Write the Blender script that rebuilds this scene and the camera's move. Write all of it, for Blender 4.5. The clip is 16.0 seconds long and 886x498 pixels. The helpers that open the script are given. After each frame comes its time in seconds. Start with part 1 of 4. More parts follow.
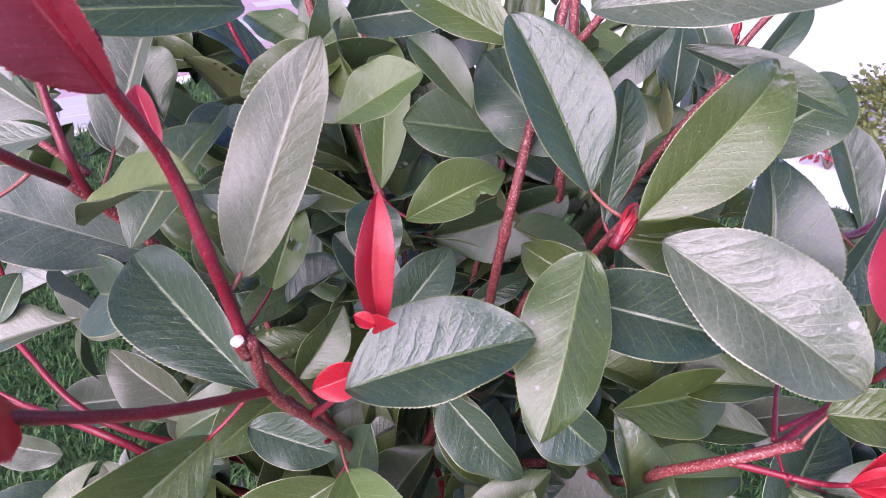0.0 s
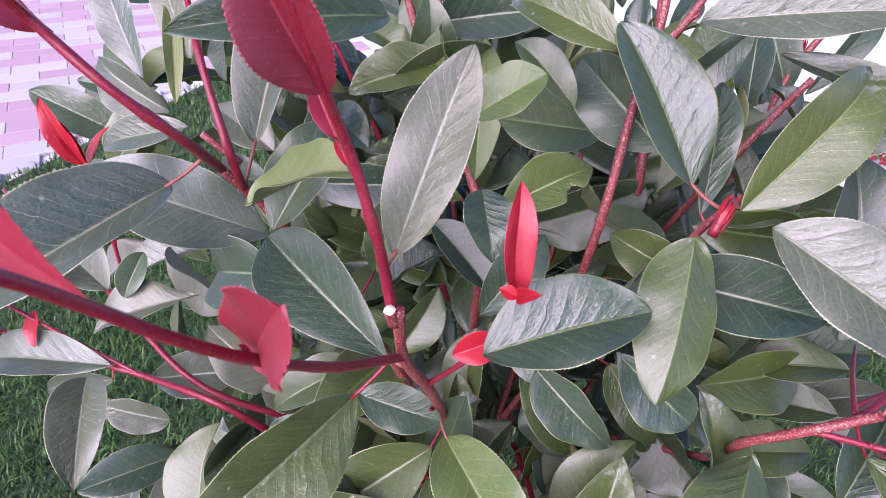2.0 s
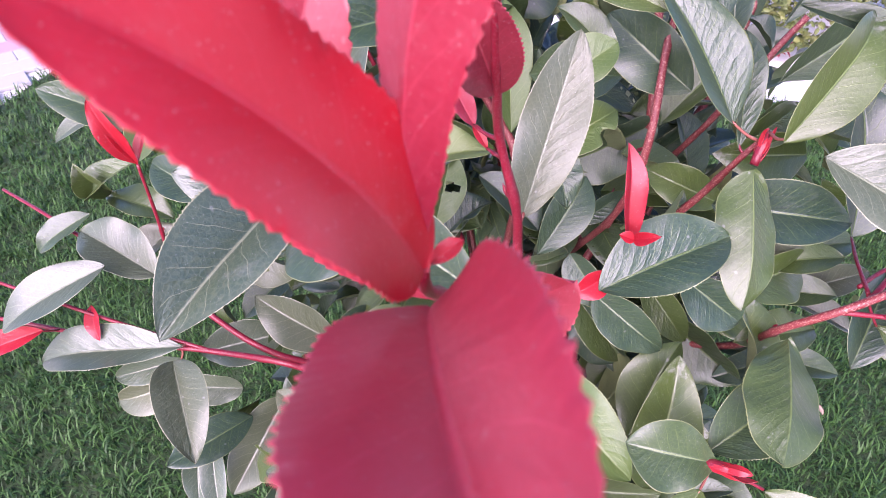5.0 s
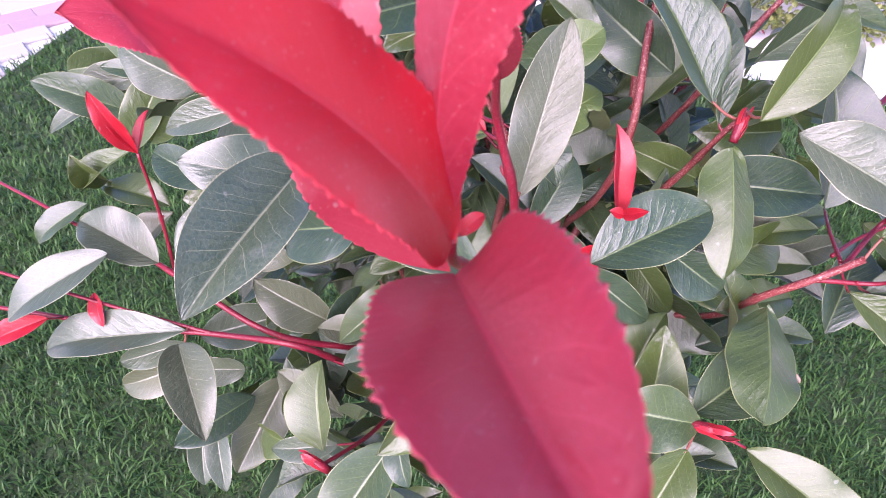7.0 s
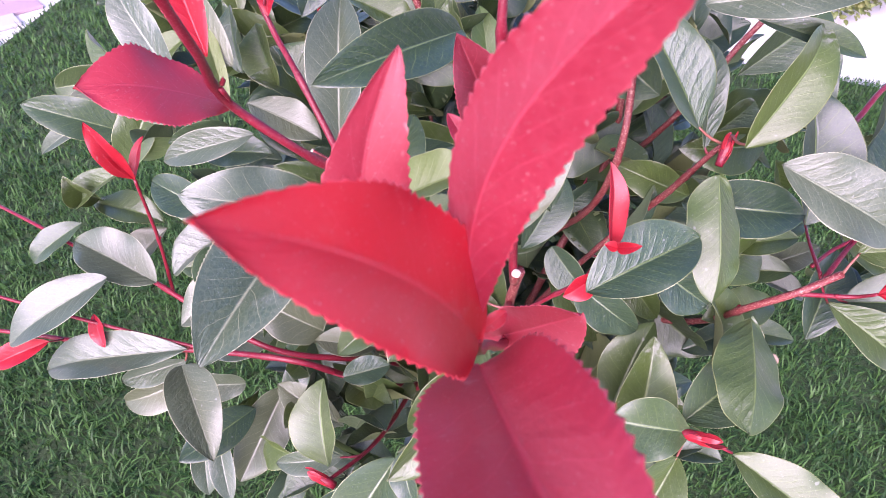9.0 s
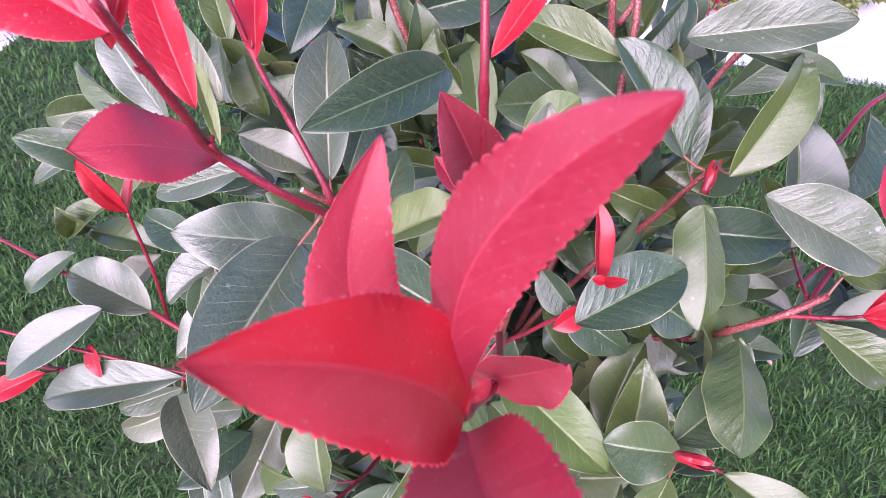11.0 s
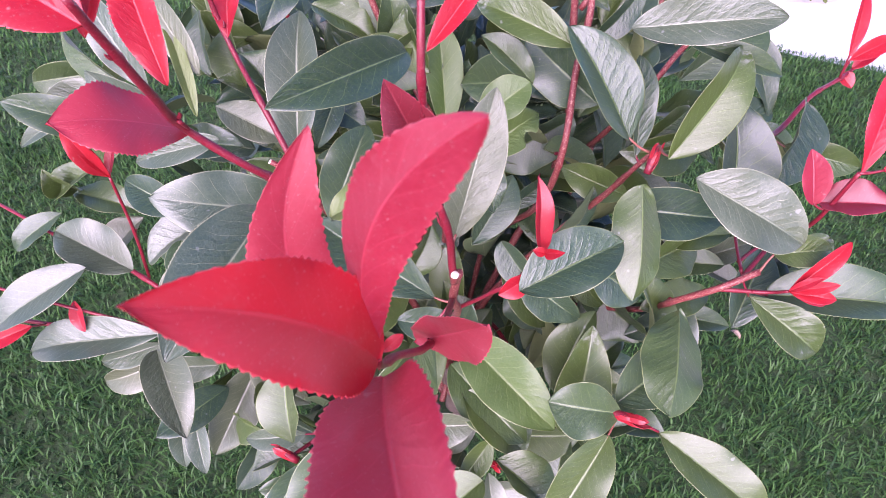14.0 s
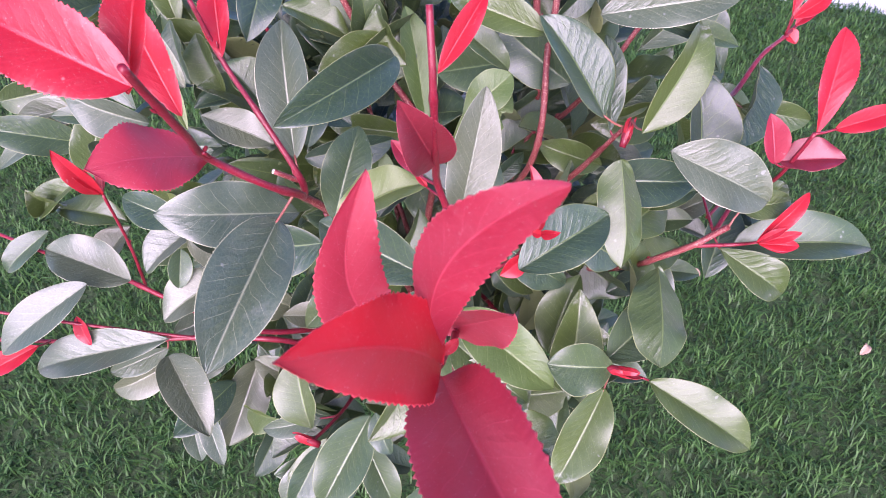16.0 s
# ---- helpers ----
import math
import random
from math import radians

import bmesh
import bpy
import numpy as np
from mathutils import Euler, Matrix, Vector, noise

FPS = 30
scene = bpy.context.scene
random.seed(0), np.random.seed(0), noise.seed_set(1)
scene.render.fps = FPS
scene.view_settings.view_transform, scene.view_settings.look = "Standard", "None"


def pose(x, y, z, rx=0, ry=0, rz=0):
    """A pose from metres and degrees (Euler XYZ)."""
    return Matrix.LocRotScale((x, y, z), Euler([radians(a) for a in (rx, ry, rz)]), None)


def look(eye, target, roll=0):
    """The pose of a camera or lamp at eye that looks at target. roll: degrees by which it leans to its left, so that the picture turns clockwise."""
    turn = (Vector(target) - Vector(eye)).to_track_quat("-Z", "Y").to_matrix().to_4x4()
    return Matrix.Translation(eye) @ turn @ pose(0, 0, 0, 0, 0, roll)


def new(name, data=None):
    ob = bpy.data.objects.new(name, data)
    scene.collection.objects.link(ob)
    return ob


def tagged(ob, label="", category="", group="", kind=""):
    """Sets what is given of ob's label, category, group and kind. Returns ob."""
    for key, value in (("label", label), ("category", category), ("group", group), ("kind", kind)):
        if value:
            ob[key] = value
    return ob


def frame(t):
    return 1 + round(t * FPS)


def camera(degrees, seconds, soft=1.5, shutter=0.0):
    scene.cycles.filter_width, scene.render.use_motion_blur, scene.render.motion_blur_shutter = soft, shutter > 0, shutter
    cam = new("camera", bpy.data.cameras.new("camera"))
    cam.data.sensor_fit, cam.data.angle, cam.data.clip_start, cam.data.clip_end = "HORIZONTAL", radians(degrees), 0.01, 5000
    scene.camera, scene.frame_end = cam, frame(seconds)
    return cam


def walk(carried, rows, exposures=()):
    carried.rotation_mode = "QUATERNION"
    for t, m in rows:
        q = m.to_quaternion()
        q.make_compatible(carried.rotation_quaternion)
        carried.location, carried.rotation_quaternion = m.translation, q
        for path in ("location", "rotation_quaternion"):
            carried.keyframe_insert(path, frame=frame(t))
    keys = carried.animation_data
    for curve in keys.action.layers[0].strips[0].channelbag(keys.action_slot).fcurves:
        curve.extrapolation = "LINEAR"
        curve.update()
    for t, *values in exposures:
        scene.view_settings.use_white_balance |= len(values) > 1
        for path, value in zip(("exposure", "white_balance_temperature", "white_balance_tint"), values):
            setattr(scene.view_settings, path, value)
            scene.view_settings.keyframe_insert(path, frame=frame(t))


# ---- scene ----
# The walk: seconds, the eye in metres, and its turn in degrees.
ROWS = [
    (0.0, -0.0000, 0.0000, 0.9350, 56.99, -1.26, 0.82),
    (0.5, -0.0059, -0.0065, 0.9380, 57.28, -1.14, 0.72),
    (1.0, -0.0130, -0.0103, 0.9358, 56.77, -0.94, 1.08),
    (1.5, -0.0259, -0.0176, 0.9398, 56.74, -1.01, 1.98),
    (2.0, -0.0394, -0.0292, 0.9472, 56.48, -1.15, 2.78),
    (2.5, -0.0521, -0.0386, 0.9563, 56.28, -1.37, 3.20),
    (3.0, -0.0643, -0.0411, 0.9647, 56.08, -0.41, 2.21),
    (3.5, -0.0801, -0.0470, 0.9708, 55.02, 0.18, 0.70),
    (4.0, -0.1045, -0.0494, 0.9810, 53.06, 0.56, -2.83),
    (6.5, -0.1342, -0.0567, 0.9844, 49.65, 0.32, -9.02),
    (7.0, -0.1375, -0.0635, 0.9920, 49.14, 0.46, -9.51),
    (7.5, -0.1423, -0.0629, 0.9968, 47.71, 0.28, -10.17),
    (8.0, -0.1474, -0.0591, 1.0075, 47.83, 0.07, -10.82),
    (8.5, -0.1491, -0.0572, 1.0172, 47.47, -0.21, -11.30),
    (9.0, -0.1456, -0.0526, 1.0204, 47.15, 0.33, -11.61),
    (11.5, -0.1412, -0.0451, 1.0417, 47.11, 0.93, -12.70),
    (12.0, -0.1437, -0.0480, 1.0470, 46.76, 1.33, -12.94),
    (12.5, -0.1397, -0.0556, 1.0526, 46.50, 1.30, -14.67),
    (13.0, -0.1353, -0.0576, 1.0557, 46.44, 1.63, -15.49),
    (13.5, -0.1286, -0.0650, 1.0620, 46.43, 0.98, -13.94),
    (14.0, -0.1260, -0.0696, 1.0578, 44.51, -0.58, -12.07),
    (14.5, -0.1183, -0.0753, 1.0597, 43.88, -1.36, -10.77),
    (15.0, -0.1220, -0.0801, 1.0691, 43.03, -1.82, -9.75),
    (15.5, -0.1346, -0.0738, 1.0806, 42.24, -0.70, -13.67),
    (16.0, -0.1538, -0.0676, 1.0888, 41.08, 0.46, -18.78),
]
cam = camera(65.28, 16.0, soft=0.7)
walk(cam, [(t, pose(x, y, z, rx, ry, rz)) for t, x, y, z, rx, ry, rz in ROWS], [(0.0, 1.76, 6290, 41), (3.0, 1.88, 6290, 41), (5.0, 2.12, 6400, 41), (9.0, 2.12, 6400, 41), (12.0, 2.00, 6290, 41), (16.0, 2.04, 6290, 41)])
cam.data.dof.use_dof, cam.data.dof.focus_distance, cam.data.dof.aperture_fstop = True, 0.37, 32.0

# ---- light ----
world = bpy.data.worlds.new("sky")
scene.world = world
world.use_nodes = True
wn = world.node_tree
sky = wn.nodes.new("ShaderNodeTexSky")
sky.sky_type, sky.sun_disc = "NISHITA", False
sky.sun_elevation, sky.sun_rotation = radians(32), radians(207)
sky.air_density, sky.dust_density, sky.ozone_density = 1.0, 0.5, 8.0
wn.nodes["Background"].inputs["Strength"].default_value = 0.080
wn.links.new(sky.outputs["Color"], wn.nodes["Background"].inputs["Color"])
sun = new("sun", bpy.data.lights.new("sun", "SUN"))
sun.data.energy, sun.data.angle, sun.data.color = 3.2, radians(70), (1.0, 0.90, 0.93)
sun.matrix_world = look((0, 0, 0), (0.41, 0.79, -0.56))


# ---- materials ----
def material(name):
    m = bpy.data.materials.new(name)
    m.use_nodes = True
    return m, m.node_tree, m.node_tree.nodes["Principled BSDF"]


def node(tree, kind, **inputs):
    n = tree.nodes.new(kind)
    for key, value in inputs.items():
        n.inputs[int(key[1:]) if key[0] == "i" and key[1:].isdigit() else key].default_value = value
    return n


def calc(tree, op, a, b=None, c=None):
    n = tree.nodes.new("ShaderNodeMath")
    n.operation = op
    for i, x in enumerate((a, b, c)):
        if x is None:
            continue
        if isinstance(x, (int, float)):
            n.inputs[i].default_value = x
        else:
            tree.links.new(x, n.inputs[i])
    return n.outputs[0]


def ramp(tree, x, lo, hi, a=0.0, b=1.0):
    n = tree.nodes.new("ShaderNodeMapRange")
    n.interpolation_type = "SMOOTHSTEP"
    for i, v in enumerate((x, lo, hi, a, b)):
        if isinstance(v, (int, float)):
            n.inputs[i].default_value = v
        else:
            tree.links.new(v, n.inputs[i])
    return n.outputs[0]


def blend(tree, fac, a, b):
    n = tree.nodes.new("ShaderNodeMix")
    n.data_type = "RGBA"
    for sock, v in ((n.inputs[0], fac), (n.inputs[6], a), (n.inputs[7], b)):
        if isinstance(v, (int, float)):
            sock.default_value = v
        elif isinstance(v, tuple):
            sock.default_value = (*v, 1.0)
        else:
            tree.links.new(v, sock)
    return n.outputs[2]


def noise_tex(tree, scale, detail=3.0, rough=0.55, coords="Object"):
    n = tree.nodes.new("ShaderNodeTexNoise")
    n.inputs["Scale"].default_value, n.inputs["Detail"].default_value, n.inputs["Roughness"].default_value = scale, detail, rough
    tc = tree.nodes.new("ShaderNodeTexCoord")
    tree.links.new(tc.outputs[coords], n.inputs["Vector"])
    return n.outputs["Fac"]


def bump(tree, bsdf, height, strength, distance):
    n = tree.nodes.new("ShaderNodeBump")
    n.inputs["Strength"].default_value, n.inputs["Distance"].default_value = strength, distance
    tree.links.new(height, n.inputs["Height"])
    tree.links.new(n.outputs[0], bsdf.inputs["Normal"])


def leaf_material(name, deep, light, cool, warm, vein, rim, gloss, relief, through_light, glow, dust_glint=0.0, shine=0.8, tips=0.0, wax=0.0):
    """A leaf blade: u runs from stalk to tip, v across; veins branch from the midrib, the rim is pale."""
    m, tree, bsdf = material(name)
    uv = tree.nodes.new("ShaderNodeUVMap")
    split = tree.nodes.new("ShaderNodeSeparateXYZ")
    tree.links.new(uv.outputs[0], split.inputs[0])
    u, v = split.outputs[0], split.outputs[1]
    info, geo = tree.nodes.new("ShaderNodeObjectInfo"), tree.nodes.new("ShaderNodeNewGeometry")
    rnd = calc(tree, "FRACT", calc(tree, "ADD", info.outputs["Random"], geo.outputs["Random Per Island"]))
    rnd2 = calc(tree, "FRACT", calc(tree, "MULTIPLY", rnd, 13.7))
    across = calc(tree, "MULTIPLY", calc(tree, "ABSOLUTE", calc(tree, "SUBTRACT", v, 0.5)), 2.0)
    side = calc(tree, "GREATER_THAN", v, 0.5)
    wob = calc(tree, "MULTIPLY", noise_tex(tree, 70.0, 2.0), 0.7)
    q = calc(tree, "ADD", calc(tree, "ADD", calc(tree, "MULTIPLY", u, 9.0), calc(tree, "MULTIPLY", side, 0.45)), wob)
    q = calc(tree, "SUBTRACT", q, calc(tree, "MULTIPLY", calc(tree, "POWER", across, 0.8), 2.0))
    saw = calc(tree, "ABSOLUTE", calc(tree, "SUBTRACT", calc(tree, "FRACT", q), 0.5))
    veins = calc(tree, "MULTIPLY", ramp(tree, saw, 0.468, 0.497), ramp(tree, across, 0.95, 0.6))
    rib = calc(tree, "MULTIPLY", ramp(tree, across, 0.034, 0.010), ramp(tree, u, 1.0, 0.6, 0.35, 1.0))
    edge = ramp(tree, across, 0.962, 0.982)
    # crumpled folds between the veins, finer towards the rim
    lanes = tree.nodes.new("ShaderNodeCombineXYZ")
    for i, x in enumerate((calc(tree, "MULTIPLY", q, 1.5), calc(tree, "MULTIPLY", across, 3.4), calc(tree, "ADD", calc(tree, "MULTIPLY", rnd, 40.0), calc(tree, "MULTIPLY", side, 9.0)))):
        tree.links.new(x, lanes.inputs[i])
    crease = tree.nodes.new("ShaderNodeTexNoise")
    crease.inputs["Scale"].default_value, crease.inputs["Detail"].default_value, crease.inputs["Distortion"].default_value = 1.2, 2.5, 0.7
    tree.links.new(lanes.outputs[0], crease.inputs["Vector"])
    # the fine net of small veins
    net = tree.nodes.new("ShaderNodeTexVoronoi")
    net.feature = "DISTANCE_TO_EDGE"
    net.inputs["Scale"].default_value = 420.0
    spot = tree.nodes.new("ShaderNodeTexCoord")
    tree.links.new(spot.outputs["Object"], net.inputs["Vector"])
    mesh_lines = ramp(tree, net.outputs["Distance"], 0.16, 0.02)
    big = noise_tex(tree, 38.0, 3.0)
    fine = noise_tex(tree, 520.0, 4.0, 0.7)
    tone = calc(tree, "ADD", calc(tree, "MULTIPLY", rnd, 0.65), calc(tree, "MULTIPLY", big, 0.45))
    tone = calc(tree, "ADD", tone, calc(tree, "MULTIPLY", calc(tree, "SUBTRACT", fine, 0.5), 0.5))
    col = blend(tree, tone, deep, light)
    col = blend(tree, 0.65, col, blend(tree, ramp(tree, rnd2, 0.25, 0.9), cool, warm))
    col = blend(tree, calc(tree, "MULTIPLY", calc(tree, "SUBTRACT", fine, 0.42), 0.6), col, light)
    col = blend(tree, calc(tree, "MULTIPLY", mesh_lines, 0.11), col, vein)
    col = blend(tree, calc(tree, "MULTIPLY", veins, 0.52), col, vein)
    col = blend(tree, calc(tree, "MULTIPLY", rib, 0.6), col, vein)
    col = blend(tree, calc(tree, "MULTIPLY", edge, 0.55), col, rim)
    if dust_glint:
        spots = ramp(tree, noise_tex(tree, 1300.0, 2.0), 0.66, 0.72)
        blot = ramp(tree, noise_tex(tree, 60.0, 4.0, 0.7), 0.56, 0.74)
        # Whitish tip patches: droppings, and glints put into the colour.
        tipmark = calc(tree, "MULTIPLY", calc(tree, "MULTIPLY", ramp(tree, u, 0.80, 0.93), ramp(tree, noise_tex(tree, 240.0, 4.0, 0.75), 0.44, 0.62)), ramp(tree, rnd2, 0.72, 0.85))
        large = ramp(tree, noise_tex(tree, 190.0, 1.0), 0.74, 0.80)
        marks = calc(tree, "MAXIMUM", calc(tree, "MAXIMUM", calc(tree, "MAXIMUM", spots, large), calc(tree, "MULTIPLY", blot, 0.25)), calc(tree, "MULTIPLY", tipmark, tips))
        col = blend(tree, calc(tree, "MULTIPLY", marks, dust_glint), col, (0.55, 0.55, 0.52))
    tree.links.new(col, bsdf.inputs["Base Color"])
    rough = calc(tree, "ADD", gloss, calc(tree, "MULTIPLY", calc(tree, "SUBTRACT", fine, 0.5), 0.2))
    rough = calc(tree, "ADD", rough, calc(tree, "MULTIPLY", calc(tree, "SUBTRACT", big, 0.5), 0.3))
    tree.links.new(rough, bsdf.inputs["Roughness"])
    bsdf.inputs["Specular IOR Level"].default_value = shine
    bsdf.inputs["Coat Weight"].default_value, bsdf.inputs["Coat Roughness"].default_value = wax, 0.42
    quilt = ramp(tree, calc(tree, "FRACT", calc(tree, "ADD", calc(tree, "MULTIPLY", rnd, 3.1), calc(tree, "MULTIPLY", side, 0.37))), 0.3, 1.0, 0.3, 1.25)
    pillow = calc(tree, "POWER", calc(tree, "SINE", calc(tree, "MULTIPLY", calc(tree, "FRACT", calc(tree, "ADD", q, 0.5)), math.pi)), 0.6)
    rugose = tree.nodes.new("ShaderNodeTexNoise")
    rugose.inputs["Scale"].default_value, rugose.inputs["Detail"].default_value, rugose.inputs["Distortion"].default_value = 330.0, 2.5, 1.2
    tree.links.new(spot.outputs["Object"], rugose.inputs["Vector"])
    high = calc(tree, "ADD", crease.outputs[0], calc(tree, "ADD", calc(tree, "MULTIPLY", pillow, 0.42), calc(tree, "MULTIPLY", rugose.outputs[0], 0.45)))
    high = calc(tree, "MULTIPLY", high, quilt)
    high = calc(tree, "MULTIPLY", high, ramp(tree, across, 1.0, 0.45, 0.25, 1.0))
    high = calc(tree, "SUBTRACT", high, calc(tree, "MULTIPLY", calc(tree, "MAXIMUM", rib, calc(tree, "MULTIPLY", veins, 0.5)), 0.18))
    high = calc(tree, "SUBTRACT", high, calc(tree, "MULTIPLY", mesh_lines, 0.022))
    high = calc(tree, "ADD", high, calc(tree, "MULTIPLY", noise_tex(tree, 700.0, 3.0, 0.6), 0.10))
    bump(tree, bsdf, high, 1.0, relief)
    thin = tree.nodes.new("ShaderNodeBsdfTranslucent")
    thin.inputs["Color"].default_value = (*glow, 1.0)
    mixer = tree.nodes.new("ShaderNodeMixShader")
    mixer.inputs[0].default_value = through_light
    tree.links.new(bsdf.outputs[0], mixer.inputs[1])
    tree.links.new(thin.outputs[0], mixer.inputs[2])
    tree.links.new(mixer.outputs[0], tree.nodes["Material Output"].inputs["Surface"])
    return m


GREEN = leaf_material("green_leaf", (0.012, 0.035, 0.007), (0.056, 0.100, 0.014), (0.011, 0.034, 0.036), (0.054, 0.082, 0.014), (0.15, 0.21, 0.06), (0.24, 0.27, 0.10), 0.40, 0.00042, 0.12, (0.10, 0.20, 0.03), 0.22, 0.78, 1.4, 0.05)
LIME = leaf_material("lime_leaf", (0.045, 0.092, 0.016), (0.100, 0.150, 0.032), (0.055, 0.105, 0.022), (0.115, 0.150, 0.032), (0.22, 0.28, 0.10), (0.32, 0.34, 0.17), 0.50, 0.0004, 0.20, (0.22, 0.34, 0.04), 0.12, 0.7)
UNDER = leaf_material("leaf_underside", (0.09, 0.14, 0.05), (0.16, 0.20, 0.08), (0.09, 0.15, 0.07), (0.18, 0.20, 0.07), (0.26, 0.28, 0.14), (0.30, 0.28, 0.14), 0.55, 0.0003, 0.14, (0.12, 0.20, 0.04))
# Paler copy of the green leaf: sky sheen is put into its colour.
PALE = leaf_material("sheen_leaf", (0.025, 0.050, 0.018), (0.065, 0.092, 0.032), (0.030, 0.060, 0.040), (0.078, 0.090, 0.045), (0.24, 0.27, 0.16), (0.36, 0.37, 0.22), 0.46, 0.0006, 0.10, (0.2, 0.26, 0.08), 0.22, 0.95, 0.0, 0.22)
RED = leaf_material("red_leaf", (0.30, 0.005, 0.013), (0.43, 0.010, 0.021), (0.32, 0.006, 0.018), (0.40, 0.009, 0.017), (0.46, 0.03, 0.05), (0.60, 0.08, 0.10), 0.45, 0.0002, 0.30, (0.80, 0.011, 0.024), 0.22, 0.8)
RED_UNDER = leaf_material("red_leaf_underside", (0.22, 0.012, 0.025), (0.34, 0.026, 0.048), (0.24, 0.014, 0.032), (0.32, 0.022, 0.038), (0.42, 0.05, 0.08), (0.5, 0.08, 0.1), 0.5, 0.0002, 0.28, (0.75, 0.014, 0.03), 0.18, 0.8)
WINE = leaf_material("wine_leaf", (0.13, 0.006, 0.014), (0.21, 0.012, 0.024), (0.15, 0.008, 0.018), (0.21, 0.012, 0.022), (0.34, 0.04, 0.06), (0.5, 0.08, 0.1), 0.5, 0.0002, 0.16, (0.6, 0.010, 0.022), 0.15, 0.8)


def stem_material(name, dark, light, fleck, amount, gloss):
    m, tree, bsdf = material(name)
    n = noise_tex(tree, 160.0, 4.0)
    col = blend(tree, n, dark, light)
    spots = ramp(tree, noise_tex(tree, 1100.0, 2.0, 0.6), 0.54, 0.60)
    col = blend(tree, calc(tree, "MULTIPLY", spots, amount), col, fleck)
    tree.links.new(col, bsdf.inputs["Base Color"])
    bsdf.inputs["Roughness"].default_value = gloss
    bump(tree, bsdf, calc(tree, "ADD", n, calc(tree, "MULTIPLY", spots, 0.4)), 0.6, 0.0003)
    return m


YOUNG = stem_material("young_stem", (0.11, 0.004, 0.011), (0.21, 0.008, 0.022), (0.45, 0.2, 0.2), 0.10, 0.38)
OLD = stem_material("old_stem", (0.10, 0.012, 0.014), (0.20, 0.026, 0.026), (0.46, 0.27, 0.20), 0.55, 0.5)
PETIOLE = stem_material("leaf_stalk", (0.20, 0.03, 0.035), (0.22, 0.10, 0.06), (0.3, 0.2, 0.12), 0.2, 0.45)
WOOD = stem_material("woody_trunk", (0.07, 0.045, 0.035), (0.14, 0.10, 0.08), (0.25, 0.2, 0.16), 0.4, 0.8)
CUT, cut_tree, cut_bsdf = material("cut_wood")
cut_tree.links.new(blend(cut_tree, noise_tex(cut_tree, 900.0), (0.55, 0.45, 0.33), (0.8, 0.74, 0.62)), cut_bsdf.inputs["Base Color"])
cut_bsdf.inputs["Roughness"].default_value = 0.8


# ---- building helpers ----
def mesh_object(name, verts, faces, mats, parent=None, uvs=None, slots=None, label="", smooth=True):
    me = bpy.data.meshes.new(name)
    me.from_pydata([tuple(map(float, v)) for v in verts], [], faces)
    for m in mats:
        me.materials.append(m)
    flat_rim = [True] * len(faces)
    if slots is not None:
        flat_rim = [k != 2 for k in slots]
        me.polygons.foreach_set("material_index", [0 if k == 2 else k for k in slots])
    if uvs is not None:
        layer = me.uv_layers.new(name="UVMap")
        flat = np.zeros(len(me.loops), dtype=np.int32)
        me.loops.foreach_get("vertex_index", flat)
        layer.data.foreach_set("uv", np.asarray(uvs, dtype=np.float32)[flat].ravel())
    if smooth:
        me.polygons.foreach_set("use_smooth", flat_rim)
    me.update()
    ob = new(name, me)
    ob.parent = parent
    if label:
        tagged(ob, label)
    return ob


COLUMNS = (-1.0, -0.965, -0.72, -0.40, -0.07, 0.0, 0.07, 0.40, 0.72, 0.965, 1.0)


